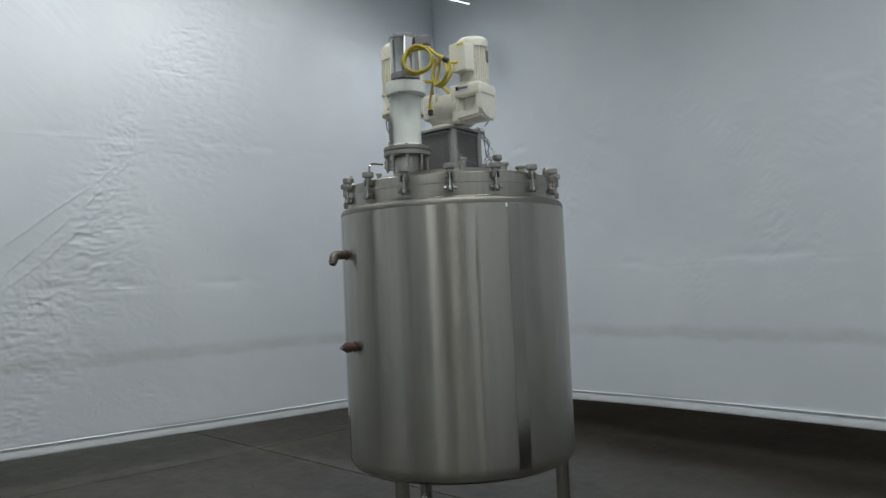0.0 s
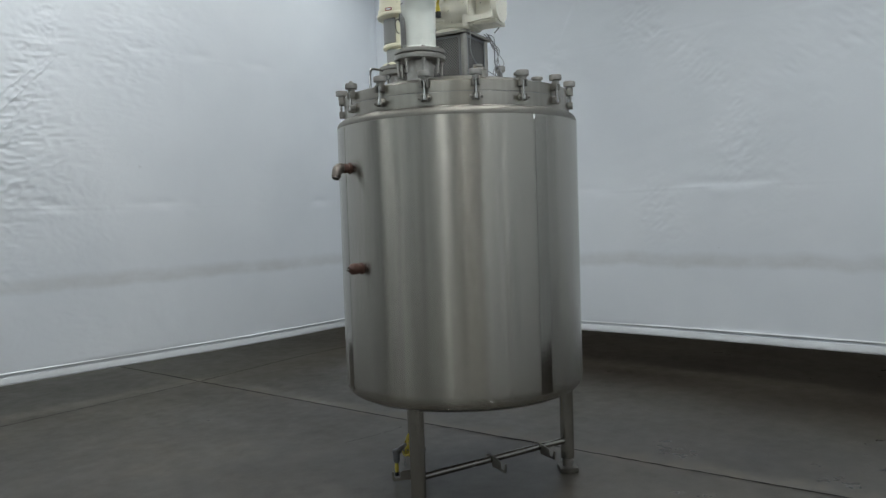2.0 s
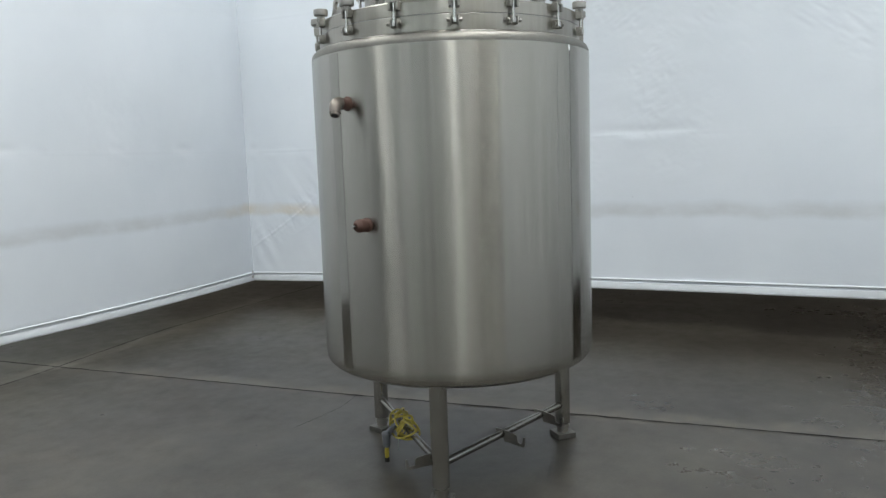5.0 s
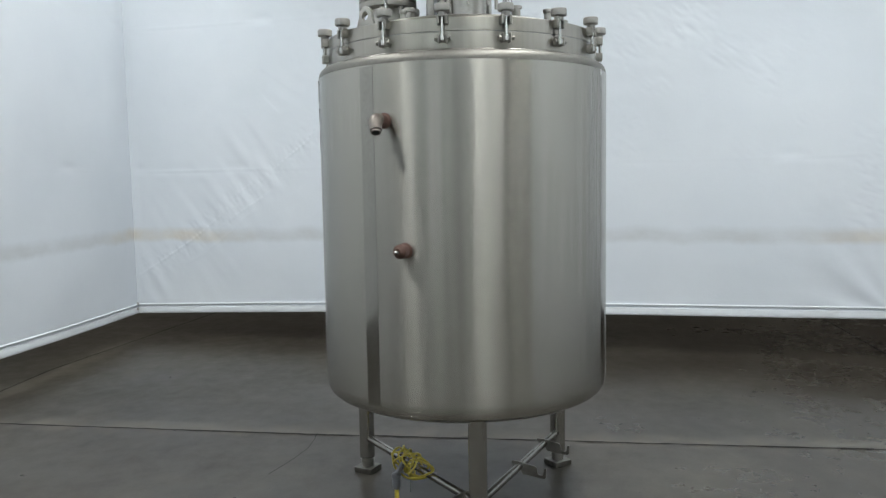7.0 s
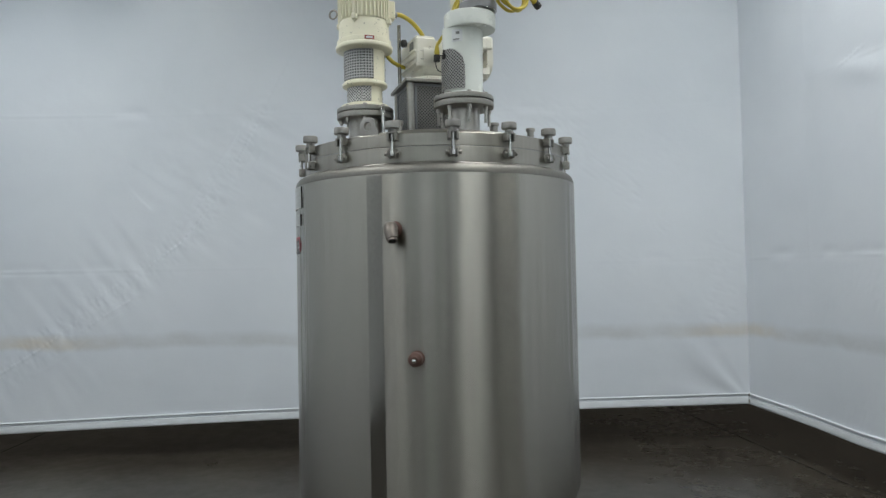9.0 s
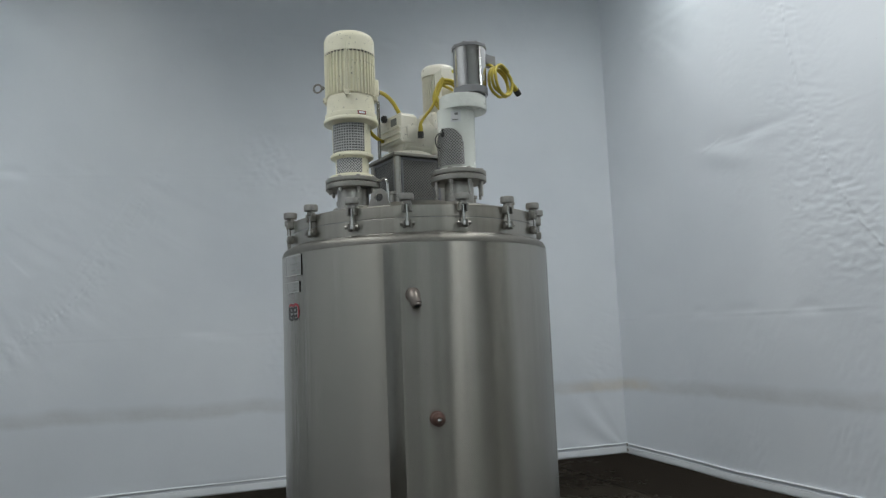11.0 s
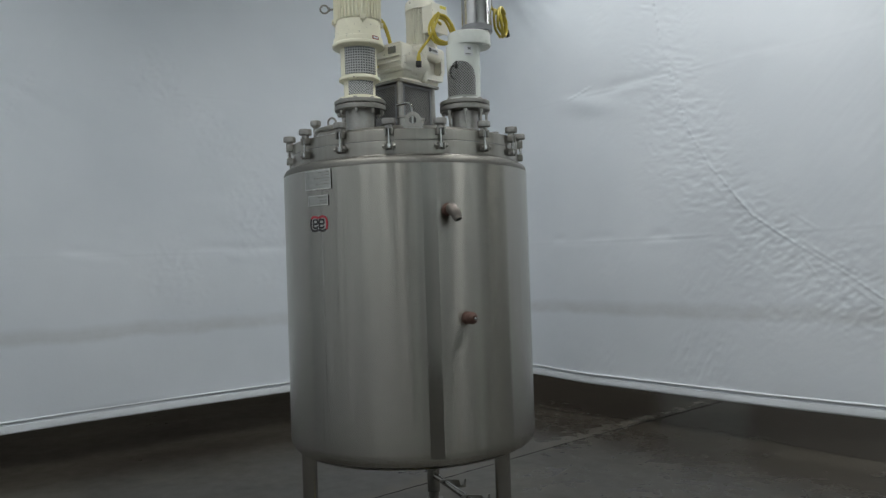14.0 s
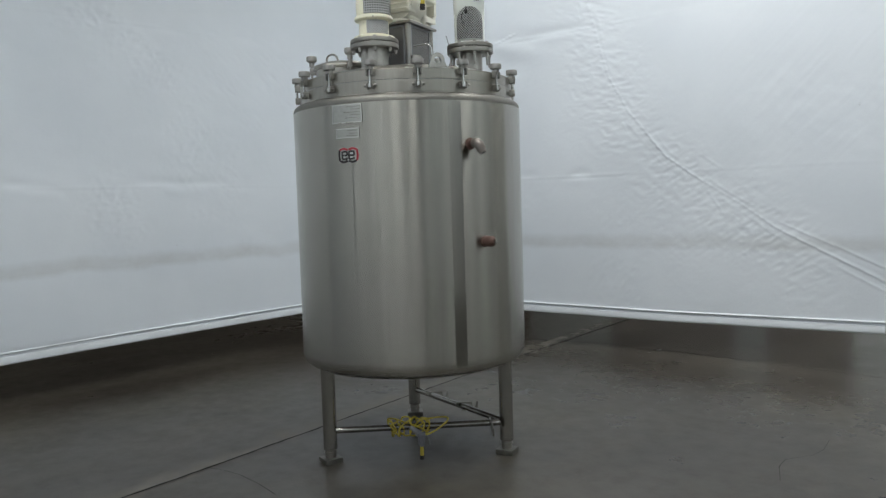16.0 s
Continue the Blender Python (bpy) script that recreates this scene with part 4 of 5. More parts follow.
for a in (106.2, 110.8):
    wrap_stroke([(a - 2.1, 1.990), (a, 1.997), (a + 2.1, 1.990)], 0.0125, ER, "stroke", RED, emblem)
    wrap_stroke([(a - 2.1, 1.925), (a, 1.918), (a + 2.1, 1.925)], 0.0125, ER, "stroke", INK, emblem)
wrap_stroke([(113.0, 1.990), (113.3, 1.958), (113.0, 1.925)], 0.0125, ER, "stroke", RED, emblem)
wrap_stroke([(104.0, 1.990), (103.7, 1.958), (104.0, 1.925)], 0.0125, ER, "stroke", INK, emblem)


def dome_z(r):
    """Height of the lid at distance r from the axis."""
    pts = [(0, 2.561), (0.12, 2.558), (0.25, 2.549), (0.40, 2.528), (0.55, 2.497), (0.66, 2.468), (0.70, 2.456)]
    for (a, za), (b, zb) in zip(pts, pts[1:]):
        if r <= b:
            return za + (zb - za) * (r - a) / (b - a)
    return 2.45


# lifting lugs, ports and small pipes on the lid
def lug(x, y, turn):
    z = dome_z(math.hypot(x, y)) - 0.02
    ring = moved(lathe([(0.021, -0.008), (0.042, -0.008), (0.044, -0.006), (0.044, 0.006), (0.042, 0.008), (0.021, 0.008), (0.021, -0.008)], 32), T(0, 0, 0.062) @ LAY_Y)
    web = prism([(-0.066, 0), (-0.042, 0.058), (-0.032, 0.034), (-0.016, 0.026), (0, 0.023), (0.016, 0.026), (0.032, 0.034), (0.042, 0.058), (0.066, 0)], -0.0078, 0.0078)
    part("lifting_lug", join(ring, web), STEEL, tank, "steel plate lifting lug with a round eye", T(x, y, z) @ RZ(turn))


lug(-0.603, 0.310, 62)
lug(0.500, -0.420, 62)


def port(x, y, r, h, cap=True):
    z = dome_z(math.hypot(x, y)) - 0.01
    prof = [(r * 0.72, 0), (r * 0.72, h - 0.018), (r, h - 0.014), (r, h - 0.002), (r * 0.96, h), (0, h)]
    part("port", lathe(prof, 24), STEEL, tank, "short capped steel port", T(x, y, z))


port(-0.14, -0.322, 0.030, 0.075)
port(-0.291, -0.500, 0.024, 0.060)
port(-0.30, 0.19, 0.034, 0.065)
port(0.02, -0.52, 0.045, 0.05)
port(0.20, -0.50, 0.036, 0.045)
port(-0.47, 0.17, 0.020, 0.05)
pz = dome_z(0.53)
part("vent_pipe", tube(smooth_path([(-0.500, 0.245, pz - 0.03), (-0.500, 0.246, pz + 0.06), (-0.494, 0.248, pz + 0.105), (-0.470, 0.253, pz + 0.126), (-0.42, 0.263, pz + 0.129), (-0.372, 0.272, pz + 0.130)], 6), 0.0075, 10), POLISHED, tank, "thin bent steel vent pipe")

# manway on the far half
man = part("manway", lathe([(0.195, 2.45), (0.195, 2.585), (0.215, 2.588), (0.218, 2.594), (0.218, 2.606), (0.212, 2.612), (0.15, 2.634), (0.0, 2.648)], 56), RING, tank, "round domed steel manway cover", T(0.395, 0.205, 0))
part("grip", tube(smooth_path([(-0.06, 0.10, 2.625), (-0.05, 0.11, 2.67), (0.0, 0.115, 2.685), (0.05, 0.11, 2.67), (0.06, 0.10, 2.625)], 5), 0.007, 8), STEEL, man, "bent steel grip")
for ang in (-85, 150, 35):
    x, y = 0.235 * math.cos(radians(ang)), 0.235 * math.sin(radians(ang))
    part("swing_knob", moved(join(lathe([(0, 2.55), (0.008, 2.55), (0.008, 2.66), (0, 2.66)], 10), lathe([(0, 2.625), (0.018, 2.626), (0.018, 2.652), (0.034, 2.664), (0.036, 2.67), (0.036, 2.692), (0.033, 2.698), (0, 2.70)], 20), block(0.05, 0.03, 0.05, 0.004, 1, T(-0.012, 0, 2.57))), T(x, y, 0) @ RZ(ang)), KNOB, man, "matt round cast knob on a bolt")


# ---- drives on the lid ----
def flange_pair(z, r, gap, bolts, under, parent, bolt_r, turn=0):
    """Two bolted flanges, top face at z."""
    part("lower_flange", lathe([(0, z - 0.058), (r - 0.003, z - 0.058), (r, z - 0.055), (r, z - 0.031), (r - 0.003, z - 0.028), (0, z - 0.028)], 56), CAST, parent, "grey steel flange")
    part("seal", lathe([(0, z - 0.028), (r - 0.012, z - 0.028), (r - 0.012, z - 0.025), (0, z - 0.025)], 40), BLACK, parent)
    part("upper_flange", lathe([(0, z - 0.025), (r - 0.003, z - 0.025), (r, z - 0.022), (r, z - 0.003), (r - 0.003, z), (0, z)], 56), CAST, parent, "grey steel flange")
    me = None
    for k in range(bolts):
        m = RZ(turn + 360 * k / bolts) @ T(bolt_r, 0, z)
        if me is None:
            o = part("flange_bolt", join(lathe([(0, 0), (0.0125, 0), (0.0125, 0.008), (0.011, 0.010), (0, 0.010)], 6), lathe([(0, -under), (0.0078, -under), (0.0078, 0.0), (0, 0.0)], 10), lathe([(0, -0.076), (0.0125, -0.076), (0.0125, -0.059), (0, -0.059)], 6)), STEEL, parent, "", m)
            me = o.data
        else:
            o = new("flange_bolt", me)
            o.parent, o.matrix_basis = parent, m


# white column drive; its collar and the bright can on top sit off the column's axis
col = thing("column_mixer", T(CX - 0.4545, CY - 0.151, 2.668), "white column mixer drive with a bright steel motor can", "mixer drive")
part("stub", lathe([(0.078, -0.22), (0.078, -0.06), (0.0, -0.06)], 40), STEEL, col, "short steel nozzle neck")
flange_pair(0.0, 0.149, 0, 8, 0.140, col, 0.127, 10)
part("column", lathe([(0.104, 0.001), (0.105, 0.004), (0.105, 0.011), (0.099, 0.015), (0.0965, 0.022), (0.0985, 0.17), (0.1015, 0.335), (0, 0.335)], 56), WHITE, col, "glossy white column casing")
part("collar", lathe([(0.0, 0.352), (0.124, 0.354), (0.128, 0.360), (0.128, 0.424), (0.124, 0.431), (0.0, 0.434)], 56), WHITE, col, "white top collar", T(-0.015, -0.037, -0.025))
CAN = T(-0.042, -0.078, -0.022)
can = part("motor_can", lathe([(0, 0.434), (0.0895, 0.434), (0.0895, 0.70), (0.0, 0.70)], 56), POLISHED, col, "bright polished motor can", CAN)
part("lower_band", lathe([(0.0895, 0.436), (0.0925, 0.438), (0.0925, 0.472), (0.0895, 0.474)], 56), GREYPLASTIC, can, "grey end band")
part("cap", lathe([(0.0895, 0.690), (0.0945, 0.692), (0.0945, 0.706), (0.086, 0.712), (0, 0.712)], 40), GREYPLASTIC, can, "grey end cap")
for k in range(8):
    part("cap_screw", hexbolt(0.008, 0.006, 0.004, 0.004), GREYPLASTIC, can, "", RZ(45 * k + 10) @ T(0.084, 0, 0.709))
box = part("junction_box", block(0.09, 0.06, 0.055, 0.006, 2), GREYPLASTIC, col, "grey cable junction box", CAN @ RZ(-62) @ T(0.135, 0, 0.635))


def arch_patch(r, a_mid, half, z0, z1, z2, seg=18, rows=12):
    """A curved guard with an arched head."""
    bm = bmesh.new()
    uv = bm.loops.layers.uv.new("uv")
    grid = []
    for i in range(seg + 1):
        q = -1 + 2 * i / seg
        top = z1 + (z2 - z1) * math.sqrt(max(0, 1 - q * q))
        a = radians(a_mid + q * half)
        grid.append([bm.verts.new((r * math.cos(a), r * math.sin(a), z0 + (top - z0) * j / rows)) for j in range(rows + 1)])
    for i in range(seg):
        for j in range(rows):
            f = bm.faces.new((grid[i][j], grid[i + 1][j], grid[i + 1][j + 1], grid[i][j + 1]))
            for lp in f.loops:
                lp[uv].uv = (math.atan2(lp.vert.co.y, lp.vert.co.x) * r, lp.vert.co.z)
    bmesh.ops.solidify(bm, geom=list(bm.faces), thickness=0.004)
    return bm


guard = part("guard", arch_patch(0.108, 133, 50, 0.025, 0.135, 0.225), PERF, col, "arched perforated steel guard")
part("latch", join(block(0.012, 0.018, 0.022, 0.002, 1), block(0.008, 0.008, 0.045, 0.002, 1)), BLACK, col, "black guard latch", RZ(122) @ T(0.112, 0, 0.180))
part("latch_wire", tube(smooth_path([(-0.062, 0.098, 0.195), (-0.066, 0.122, 0.192), (-0.060, 0.135, 0.165), (-0.055, 0.128, 0.13), (-0.058, 0.108, 0.115)], 6), 0.003, 6), BLACK, col, "thin black wire")
sticker = part("sticker", lathe([(0.1028, 0.255), (0.1042, 0.255), (0.1025, 0.315), (0.1010, 0.315)], 8, 148, 178), WHITELABEL, col, "small white printed sticker")
part("print_bar", lathe([(0.1030, 0.262), (0.1048, 0.262), (0.1046, 0.268), (0.103, 0.268)], 6, 152, 170), GREYLABEL, sticker)
part("print_bar", lathe([(0.1020, 0.29), (0.1040, 0.29), (0.1036, 0.303), (0.1015, 0.303)], 6, 160, 170), GREYLABEL, sticker)

# tall cream motor over two guarded collars
mo = thing("mixer_motor", (CX - 0.113, CY + 0.369, 2.690), "tall cream finned electric motor on a guarded adapter", "electric motor")
part("stub", lathe([(0.088, -0.24), (0.088, -0.055), (0.0, -0.055)], 40), STEEL, mo, "short steel nozzle neck")
flange_pair(0.0, 0.152, 0, 8, 0.085, mo, 0.13, 5)
part("lower_adapter", lathe([(0.128, 0.001), (0.130, 0.004), (0.130, 0.014), (0.126, 0.018), (0.098, 0.020), (0.093, 0.026), (0.093, 0.112), (0.098, 0.116), (0.118, 0.120), (0.121, 0.124), (0.121, 0.136), (0.116, 0.142), (0.10, 0.143)], 56), CREAM, mo, "cream lower adapter")
part("upper_adapter", lathe([(0.106, 0.142), (0.108, 0.146), (0.108, 0.308), (0.116, 0.312), (0.142, 0.314), (0.152, 0.318), (0.154, 0.324), (0.154, 0.336), (0.150, 0.340), (0.10, 0.342)], 56), CREAM, mo, "cream flared upper adapter")


def curved_guard(r, a_mid, half, z0, z1):
    return lathe([(r - 0.003, z0), (r + 0.003, z0), (r + 0.003, z1), (r - 0.003, z1), (r - 0.003, z0)], 20, a_mid - half, a_mid + half)


for r, z0, z1, mt, half in ((0.110, 0.148, 0.306, PERF_SQ, 52), (0.095, 0.030, 0.110, PERF, 47)):
    for mid_a in (158, -22):
        g = part("guard", curved_guard(r, mid_a, half, z0, z1), mt, mo, "perforated steel guard window")
        for q in (-1, 1):
            part("screw", moved(hexbolt(0.006, 0.004, 0.003, 0.003), T(r + 0.002, 0, (z0 + z1) / 2) @ Matrix.Rotation(radians(90), 4, "Y")), STEEL, g, "", RZ(mid_a + q * (half - 3)))
part("end_bell", lathe([(0.10, 0.341), (0.145, 0.341), (0.1465, 0.343), (0.1465, 0.366), (0.1450, 0.3685), (0.1385, 0.3695), (0.1375, 0.374), (0.134, 0.455), (0.128, 0.470), (0.134, 0.480), (0.10, 0.482)], 56), CREAM, mo, "cream lower end bell")


def finned(name, r0, r1, z0, z1, n, parent, mat, label, m=None, w=0.0065, gap=(400, 401)):
    """A motor frame: a drum with upright cooling fins."""
    body = part(name, drum(r0, z0, z1, 48), mat, parent, label, m)
    me = None
    for k in range(n):
        a = 360 * k / n
        if gap[0] <= a <= gap[1]:
            continue
        if me is None:
            o = part("fin", block(r1 - r0 + 0.01, w, z1 - z0 - 0.006, 0.0015, 1, T((r0 + r1) / 2 - 0.005, 0, z0 + 0.003)), mat, body, "", RZ(a))
            me = o.data
        else:
            o = new("fin", me)
            o.parent, o.matrix_basis = body, RZ(a)
    return body


finned("finned_frame", 0.129, 0.141, 0.470, 0.722, 38, mo, CREAM, "cream frame with upright cooling fins", w=0.008, gap=(262, 300))
for k in range(4):
    a = 45 + 90 * k
    part("tie_lug", moved(join(block(0.03, 0.03, 0.03, 0.006, 2), lathe([(0, -0.012), (0.0045, -0.012), (0.0045, 0.30), (0, 0.30)], 8)), T(0.140, 0, 0.452)), CREAM, mo, "", RZ(a + 120))
part("fan_cowl", lathe([(0.136, 0.716), (0.143, 0.718), (0.143, 0.790), (0.141, 0.806), (0.134, 0.822), (0.118, 0.834), (0.09, 0.841), (0.0, 0.844)], 56), CREAM, mo, "smooth cream fan cowl")
# solid black ring drawn for the shade between frame and cowl
part("cowl_gap_shade", lathe([(0.120, 0.712), (0.1385, 0.713), (0.1385, 0.718), (0.120, 0.719)], 48), GAP_SHADE, mo)
ring_pts = [(0.024 * math.cos(2 * math.pi * k / 16) , 0, 0.024 * math.sin(2 * math.pi * k / 16)) for k in range(17)]
eye = part("eye_bolt", moved(join(tube(ring_pts, 0.0055, 8), tube([(-0.06, 0, 0), (-0.022, 0, 0)], 0.006, 8), tube([(-0.035, 0, 0), (-0.028, 0, 0)], 0.012, 10)), T(0.194, 0, 0.552)), CAST, mo, "steel lifting eye bolt", RZ(65))
part("warning_label", lathe([(0.1450, 0.345), (0.1475, 0.345), (0.1475, 0.365), (0.1450, 0.365)], 8, 186, 206), REDLABEL, mo, "small dark red warning label")
part("print_bar", lathe([(0.1460, 0.350), (0.1482, 0.350), (0.1482, 0.360), (0.1460, 0.360)], 8, 189, 203), WHITELABEL, mo)
part("terminal_box", block(0.045, 0.075, 0.10, 0.008, 2), CREAM, mo, "cream terminal box", RZ(-72) @ T(0.146, 0, 0.50))
part("cable_gland", tube([(0.046, -0.135, 0.530), (0.050, -0.158, 0.532), (0.056, -0.176, 0.534)], [0.019, 0.019, 0.015], 12), GREYPLASTIC, mo, "grey cable gland")

# gear motor on the guarded stand in the middle
gm = thing("gear_motor", T(CX + 0.02, CY + 0.02, 2.545), "off-white gear motor on a steel stand with mesh guards", "gear motor")
ST = RZ(16)
h = 0.1475
for k, (sx, sy) in enumerate(((-h, h), (-h, -h), (h, -h), (h, h))):
    part("post", lathe([(0.021, -0.03), (0.021, 0.278), (0, 0.278)], 20), STEEL, gm, "round steel post", ST @ T(sx, sy, 0))
part("top_plate", block(0.365, 0.365, 0.018, 0.003, 2), CAST, gm, "thick steel top plate", ST @ T(0, 0, 0.278))


def flat_panel(w, z0, z1):
    bm = block(w, 0.004, z1 - z0, 0, 1, T(0, 0, z0))
    uv = bm.loops.layers.uv.new("uv")
    for f in bm.faces:
        for lp in f.loops:
            lp[uv].uv = (lp.vert.co.x, lp.vert.co.z)
    return bm


for k in range(4):
    part("guard_panel", flat_panel(2 * h - 0.046, 0.012, 0.262), PERF_DARK, gm, "fine perforated guard panel", ST @ RZ(90 * k) @ T(0, -h - 0.004, 0))
    part("panel_frame", join(block(2 * h - 0.03, 0.010, 0.012, 0, 1, T(0, 0, 0.262)), block(2 * h - 0.03, 0.010, 0.012, 0, 1, T(0, 0, 0.004)), block(0.012, 0.010, 0.25, 0, 1, T(h - 0.027, 0, 0.012)), block(0.012, 0.010, 0.25, 0, 1, T(-h + 0.027, 0, 0.012))), GREYPLASTIC, gm, "", ST @ RZ(90 * k) @ T(0, -h - 0.006, 0))
part("shaft", drum(0.035, -0.02, 0.27, 24), POLISHED, gm, "steel mixer shaft")
GD = RZ(-69)
part("mounting_flange", lathe([(0, 0.296), (0.150, 0.296), (0.153, 0.300), (0.153, 0.314), (0.148, 0.320), (0.118, 0.322), (0.112, 0.335), (0, 0.335)], 48), OFFWHITE, gm, "off-white round mounting flange")
part("gear_housing", join(
    block(0.27, 0.215, 0.215, 0.045, 5, GD @ T(0.050, 0.0, 0.325)),
    moved(lathe([(0, -0.085), (0.105, -0.085), (0.114, -0.077), (0.114, 0.147), (0.105, 0.155), (0, 0.155)], 40), GD @ T(0.0, -0.022, 0.436) @ Matrix.Rotation(radians(90), 4, "Y"))), OFFWHITE, gm, "off-white rounded gear housing")
# ribbed cover block at the tail of the housing
cover = part("cover_block", block(0.115, 0.265, 0.165, 0.012, 2, GD @ T(-0.062, 0.005, 0.372)), OFFWHITE, gm, "off-white ribbed cover block")
part("cover_lip", block(0.10, 0.235, 0.012, 0.004, 2, GD @ T(-0.062, 0.005, 0.535)), OFFWHITE, cover)
for k in range(3):
    part("rib", block(0.016, 0.245, 0.014, 0.004, 1, GD @ T(-0.121, 0.005, 0.385 + 0.034 * k)), OFFWHITE, cover)
part("rating_plate", block(0.004, 0.060, 0.042, 0.001, 1, GD @ T(-0.1205, -0.050, 0.480)), GREYLABEL, cover, "grey rating plate")
# bracket end that carries the upright motor
GB = GD @ T(0.223, -0.020, 0)
bracket = part("motor_bracket", join(
    block(0.235, 0.228, 0.086, 0.020, 3, GB @ T(0, 0, 0.492)),
    moved(lathe([(0, 0.572), (0.112, 0.572), (0.114, 0.576), (0.112, 0.586), (0, 0.588)], 40), GB @ T(-0.005, 0, 0))), OFFWHITE, gm, "off-white open motor bracket")
for nm, web in (
        ("rear_web", block(0.040, 0.222, 0.215, 0.014, 3, GB @ T(-0.093, 0, 0.325))),
        ("side_web", block(0.20, 0.024, 0.20, 0.008, 2, GB @ T(0, 0.098, 0.345))),
        ("front_web", prism([(-0.107, 0.19), (-0.107, 0.075), (-0.085, 0.035), (-0.045, 0.008), (0, 0), (0.045, 0.008), (0.085, 0.035), (0.107, 0.075), (0.107, 0.19)], -0.018, 0.018)),
        ("base_web", block(0.205, 0.150, 0.030, 0.012, 3, GB @ T(0, 0.01, 0.340))),
        ("inner_core", block(0.16, 0.15, 0.16, 0.010, 2, GB @ T(0, 0.025, 0.345))),
        ("base_lip", prism([(-0.088, 0), (0.088, 0.012), (0.088, 0.058), (0.070, 0.048), (0.045, 0.042), (-0.045, 0.040), (-0.070, 0.046), (-0.088, 0.058)], -0.012, 0.012))):
    if nm == "base_lip":
        web.transform(GB @ T(0, -0.098, 0.350))
    if nm == "front_web":
        web.transform(GB @ T(0.095, 0, 0.350) @ RZ(90))
    part(nm, web, OFFWHITE, bracket)
plate = part("brand_plate", block(0.105, 0.003, 0.036, 0.001, 1), WHITELABEL, gm, "pale plate with a dark unreadable print", GB @ T(-0.02, -0.1150, 0.528))
part("print_bar", block(0.085, 0.003, 0.014, 0, 1, T(0, -0.001, 0.011)), GREYLABEL, plate)
part("print_bar", block(0.020, 0.003, 0.024, 0, 1, T(-0.038, -0.0016, 0.006)), INK, plate)
MX, MY = 0.064, -0.228
finned("upright_motor", 0.089, 0.102, 0.598, 0.832, 34, gm, OFFWHITE, "off-white finned motor frame", T(MX, MY, 0), 0.005, gap=(170, 225))
part("fan_cowl", lathe([(0.098, 0.826), (0.105, 0.828), (0.105, 0.866), (0.102, 0.880), (0.092, 0.892), (0.07, 0.899), (0, 0.901)], 48), OFFWHITE, gm, "smooth off-white fan cowl", T(MX, MY, 0))
part("neck", drum(0.088, 0.582, 0.602, 36), OFFWHITE, gm, "", T(MX, MY, 0))
tb = part("terminal_box", join(block(0.10, 0.130, 0.180, 0.010, 2, T(0.117, 0, 0.704)), block(0.012, 0.140, 0.190, 0.004, 2, T(0.166, 0, 0.699))), OFFWHITE, gm, "off-white terminal box", T(MX, MY, -0.050) @ RZ(-168))
part("label", block(0.002, 0.055, 0.018, 0, 1, T(0.173, 0.030, 0.862)), YLABEL, tb, "yellow warning label")
part("rating_plate", moved(lathe([(0.1025, 0.72), (0.1045, 0.72), (0.1045, 0.80), (0.1025, 0.80)], 6, -75, -50), T(0, 0, 0)), GREYLABEL, gm, "grey rating plate", T(MX, MY, 0))
part("conduit_post", join(lathe([(0, 0.296), (0.010, 0.296), (0.010, 0.648), (0, 0.648)], 12)), BRACE, gm, "thin upright steel rod", T(0.0, 0.166, 0))
part("clamp_ball", moved(lathe([(0, -0.022), (0.015, -0.018), (0.021, 0), (0.015, 0.018), (0, 0.022)], 16), T(-0.030, 0.138, 0.535)), BLACK, gm, "black clamping ball knob")


# ---- cables ----
def cable(name, points, r, mat, label, n=8):
    ob = thing(name, points[0], label, "cable")
    p0 = Vector(points[0])
    part("jacket", tube(smooth_path([Vector(p) - p0 for p in points], n), r, 10), mat, ob)
    return ob, p0


def coil_points(c, nrm, r, loops, squash=1.0, wob=0.008, seed=1, start=0.0):
    rng = random.Random(seed)
    nrm = Vector(nrm).normalized()
    x = nrm.cross(Vector((0, 0, 1))).normalized()
    y = x.cross(nrm)
    n = 9 * loops
    out = []
    for k in range(n + 1):
        a = start + 2 * math.pi * k / 9
        w = 1 + rng.uniform(-0.08, 0.08)
        out.append(Vector(c) + x * r * w * math.cos(a) + y * r * squash * w * math.sin(a) + nrm * (wob * 2 * (k / n - 0.5) * loops + rng.uniform(-wob, wob)))
    return out


def plug(ob, at, d, p0):
    """A moulded connector with a black coupling nut."""
    a, d = Vector(at) - p0, Vector(d).normalized()
    part("connector", tube([a, a + d * 0.03, a + d * 0.05], [0.008, 0.014, 0.014], 12), YELLOW, ob, "yellow moulded connector")
    part("coupling_nut", tube([a + d * 0.05, a + d * 0.085], 0.018, 12), BLACK, ob, "black coupling nut")


c1 = coil_points((3.14, 3.455, 3.165), (-0.79, -0.61, 0.12), 0.088, 3, 0.95, 0.008, 5, 2.2)
pts = [(3.225, 3.53, 3.27), (3.20, 3.50, 3.28)] + [tuple(p) for p in c1] + [(3.18, 3.40, 3.235), (3.215, 3.36, 3.185)]
cb, p0 = cable("yellow_cable", pts, 0.0085, YELLOW, "yellow control cable coiled beside the motor can", 5)
plug(cb, pts[-1], (0.5, -0.55, -0.5), p0)
c2 = coil_points((3.475, 3.66, 3.185), (-0.95, 0.10, 0.15), 0.080, 3, 1.2, 0.010, 9, 1.2)
pts = [(3.60, 3.60, 3.26), (3.55, 3.62, 3.25)] + [tuple(p) for p in c2] + [(3.47, 3.75, 3.13), (3.485, 3.80, 3.06), (3.494, 3.826, 3.02)]
cb, p0 = cable("yellow_cable", pts, 0.0085, YELLOW, "yellow control cable coiled by the gear motor", 5)
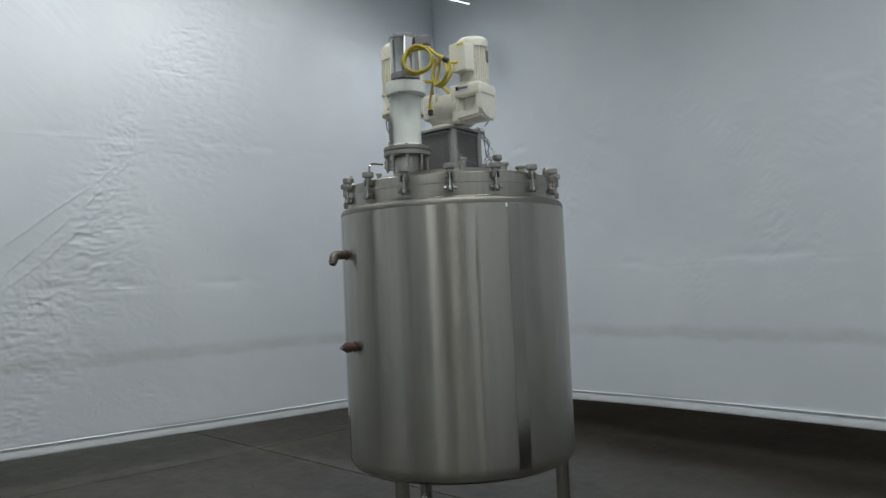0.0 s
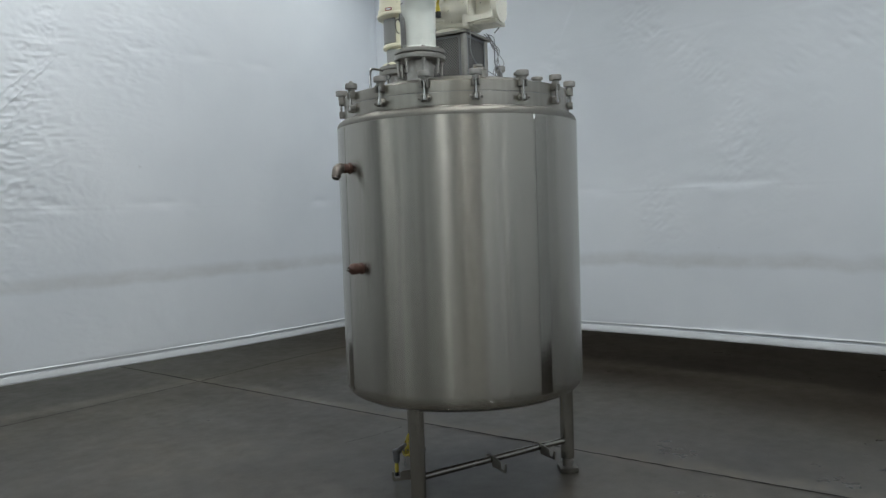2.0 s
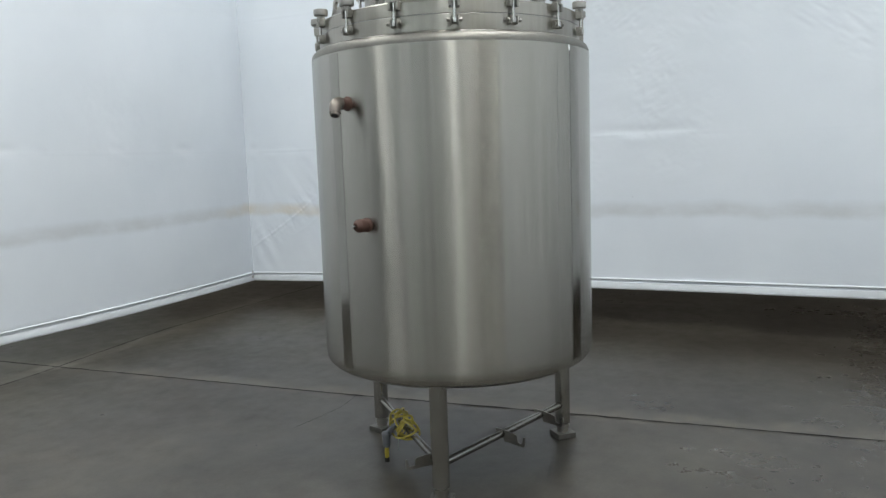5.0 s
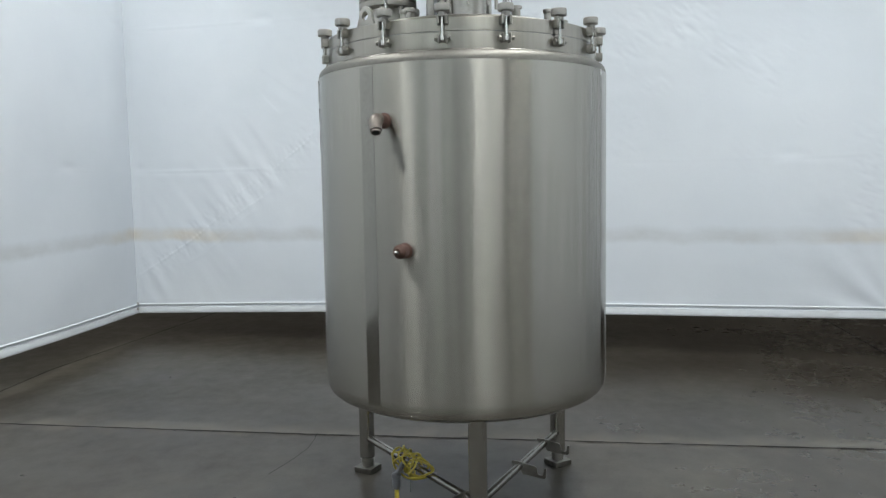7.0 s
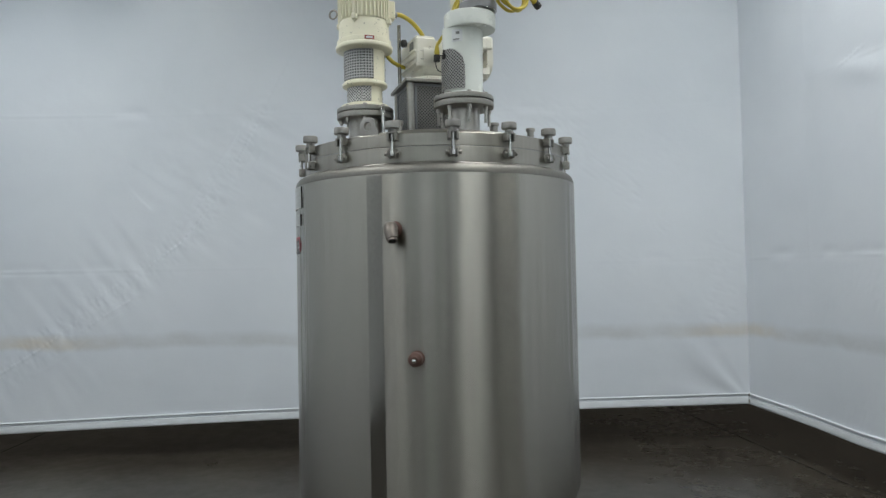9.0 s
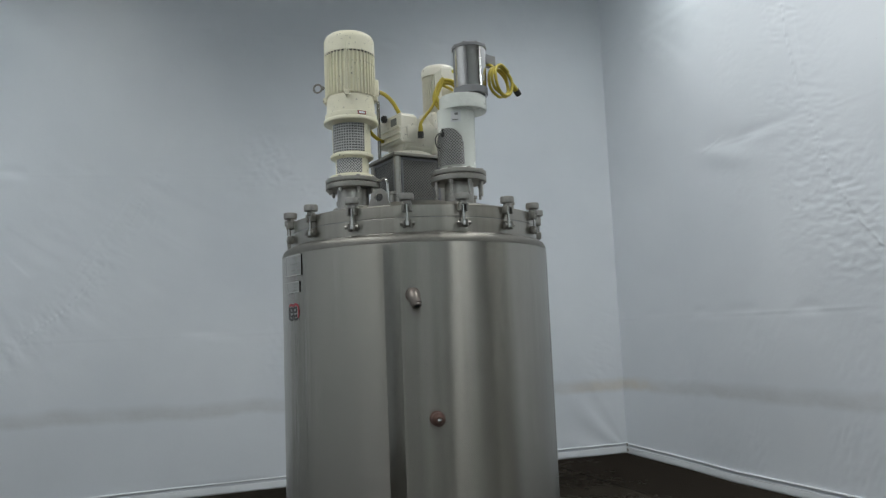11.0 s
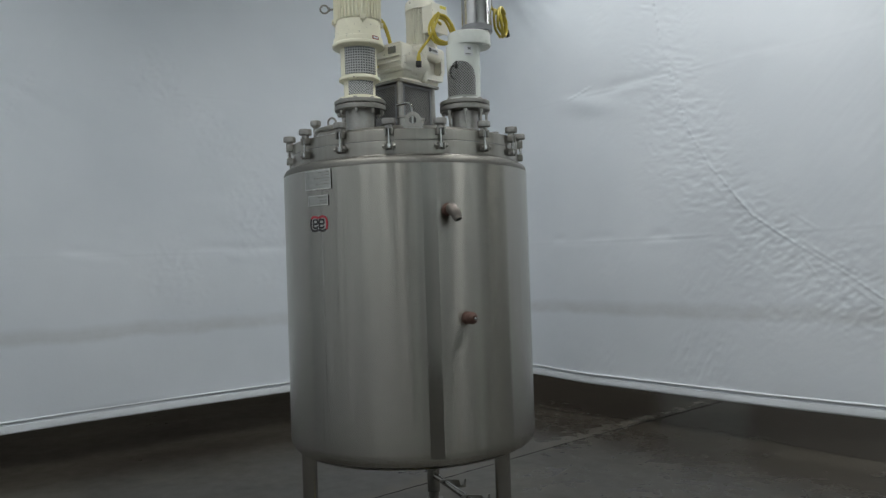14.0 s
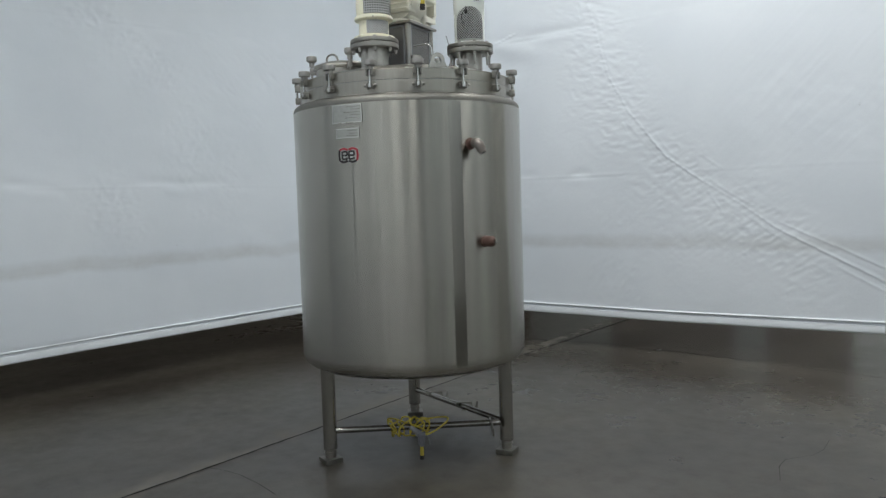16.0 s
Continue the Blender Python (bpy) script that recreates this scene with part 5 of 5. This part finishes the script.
plug(cb, pts[-1], (0.05, 0.02, -1), p0)
cable("yellow_cable", [(3.592, 4.068, 3.222), (3.605, 4.03, 3.228), (3.65, 3.975, 3.212), (3.69, 3.93, 3.175), (3.716, 3.90, 3.13), (3.725, 3.885, 3.06)], 0.012, YELLOW, "thick yellow power cable from the tall motor")
cable("yellow_cable", [(3.62, 4.12, 3.03), (3.645, 4.08, 2.985), (3.68, 4.03, 2.962), (3.72, 3.985, 2.962), (3.75, 3.95, 2.975)], 0.011, YELLOW, "thick yellow power cable under the tall motor")
wire_rng = random.Random(12)
for k in range(7):
    w = [wire_rng.uniform(-0.018, 0.018) for _ in range(8)]
    cable("wire", [(3.775 + w[0], 3.672 + w[1], 2.845), (3.80 + w[2], 3.655 + w[3], 2.82 - 0.01 * k), (3.83 + 1.6 * w[4], 3.645 + w[5], 2.74), (3.842 + 1.4 * w[6], 3.635 + 1.5 * w[7], 2.66), (3.83 + 2.0 * w[0], 3.63 + w[4], 2.60), (3.80 + 2.5 * w[1], 3.60 + 2.0 * w[2], 2.548)], 0.0022, GREYPLASTIC, "thin grey sensor wire down the stand")
cable("wire", [(3.862, 3.60, 3.02), (3.868, 3.60, 2.96), (3.845, 3.62, 2.90), (3.815, 3.645, 2.85)], 0.004, GREYPLASTIC, "thin grey wire from the gear motor")
cable("wire", [(3.52, 3.585, 2.80), (3.50, 3.565, 2.68), (3.54, 3.545, 2.60), (3.62, 3.53, 2.57), (3.68, 3.54, 2.56)], 0.003, GREYPLASTIC, "thin grey sensor wire over the lid")

# bundled lead hung over the front brace, with its plug box
mid = Vector((CX, CY, 0)) + F + (L - F) * 0.555
u = dfl
rng = random.Random(4)


def by_brace(along, off, z):
    """A point by its way along the brace from the bundle, its way out, and its height."""
    return mid + u * along + ofl * off + Vector((0, 0, z - 0.205))


pts = []
for k in range(64):
    a = k * 0.78
    s = 0.120 * math.sin(k * 0.29 + 0.4) + rng.uniform(-0.025, 0.025)
    rr = 0.036 + rng.uniform(-0.006, 0.024)
    pts.append(by_brace(s, 0.004 + rr * 1.15 * math.cos(a), 0.208 + (rr + 0.008) * math.sin(a)))
loop = [by_brace(*q) for q in ((-0.06, 0.03, 0.245), (-0.15, 0.02, 0.262), (-0.235, 0.01, 0.262), (-0.255, 0.01, 0.245), (-0.225, 0.03, 0.220), (-0.17, 0.055, 0.190), (-0.11, 0.075, 0.172), (-0.05, 0.085, 0.176), (-0.035, 0.095, 0.178))]
cb, p0 = cable("power_lead", [tuple(p) for p in pts + loop], 0.0055, YELLOW, "bundled yellow power lead hung over the leg brace", 4)
g = by_brace(-0.075, 0.128, 0.0)
part("strain_relief", tube([by_brace(-0.04, 0.093, 0.178) - p0, by_brace(-0.066, 0.115, 0.180) - p0], [0.008, 0.012], 12), STEEL, cb, "steel cable gland")
part("connector", tube([g - p0 + Vector((0, 0, z)) for z in (0.118, 0.085, 0.055)], [0.010, 0.013, 0.012], 12), YELLOW, cb, "yellow moulded connector")
part("coupling_nut", tube([g - p0 + Vector((0, 0, z)) for z in (0.055, 0.030)], 0.014, 12), BLACK, cb, "black coupling nut")
sw = thing("plug_box", g + Vector((0, 0, 0.115)), "small grey plug box hung from the leg brace", "plug box")
part("body", lathe([(0, 0), (0.015, 0.0), (0.020, 0.006), (0.022, 0.02), (0.022, 0.060), (0.026, 0.064), (0.026, 0.080), (0.021, 0.087), (0, 0.089)], 20), PLUGGREY, sw, "grey plastic body")
arm = by_brace(-0.01, 0.050, 0.215) - g - Vector((0, 0, 0.115))
part("side_arm", tube([(0, 0, 0.070), arm * 0.5 + Vector((0, 0, 0.038)), arm], [0.018, 0.016, 0.014], 14), GREYPLASTIC, sw, "dark grey side arm on the brace")
part("tie", tube(smooth_path([by_brace(-0.09, 0.05, 0.20) - g - Vector((0, 0, 0.115)), by_brace(-0.12, 0.07, 0.15) - g - Vector((0, 0, 0.115)), by_brace(-0.13, 0.075, 0.105) - g - Vector((0, 0, 0.115))], 4), 0.004, 6), GREYLABEL, sw, "grey cable tie")
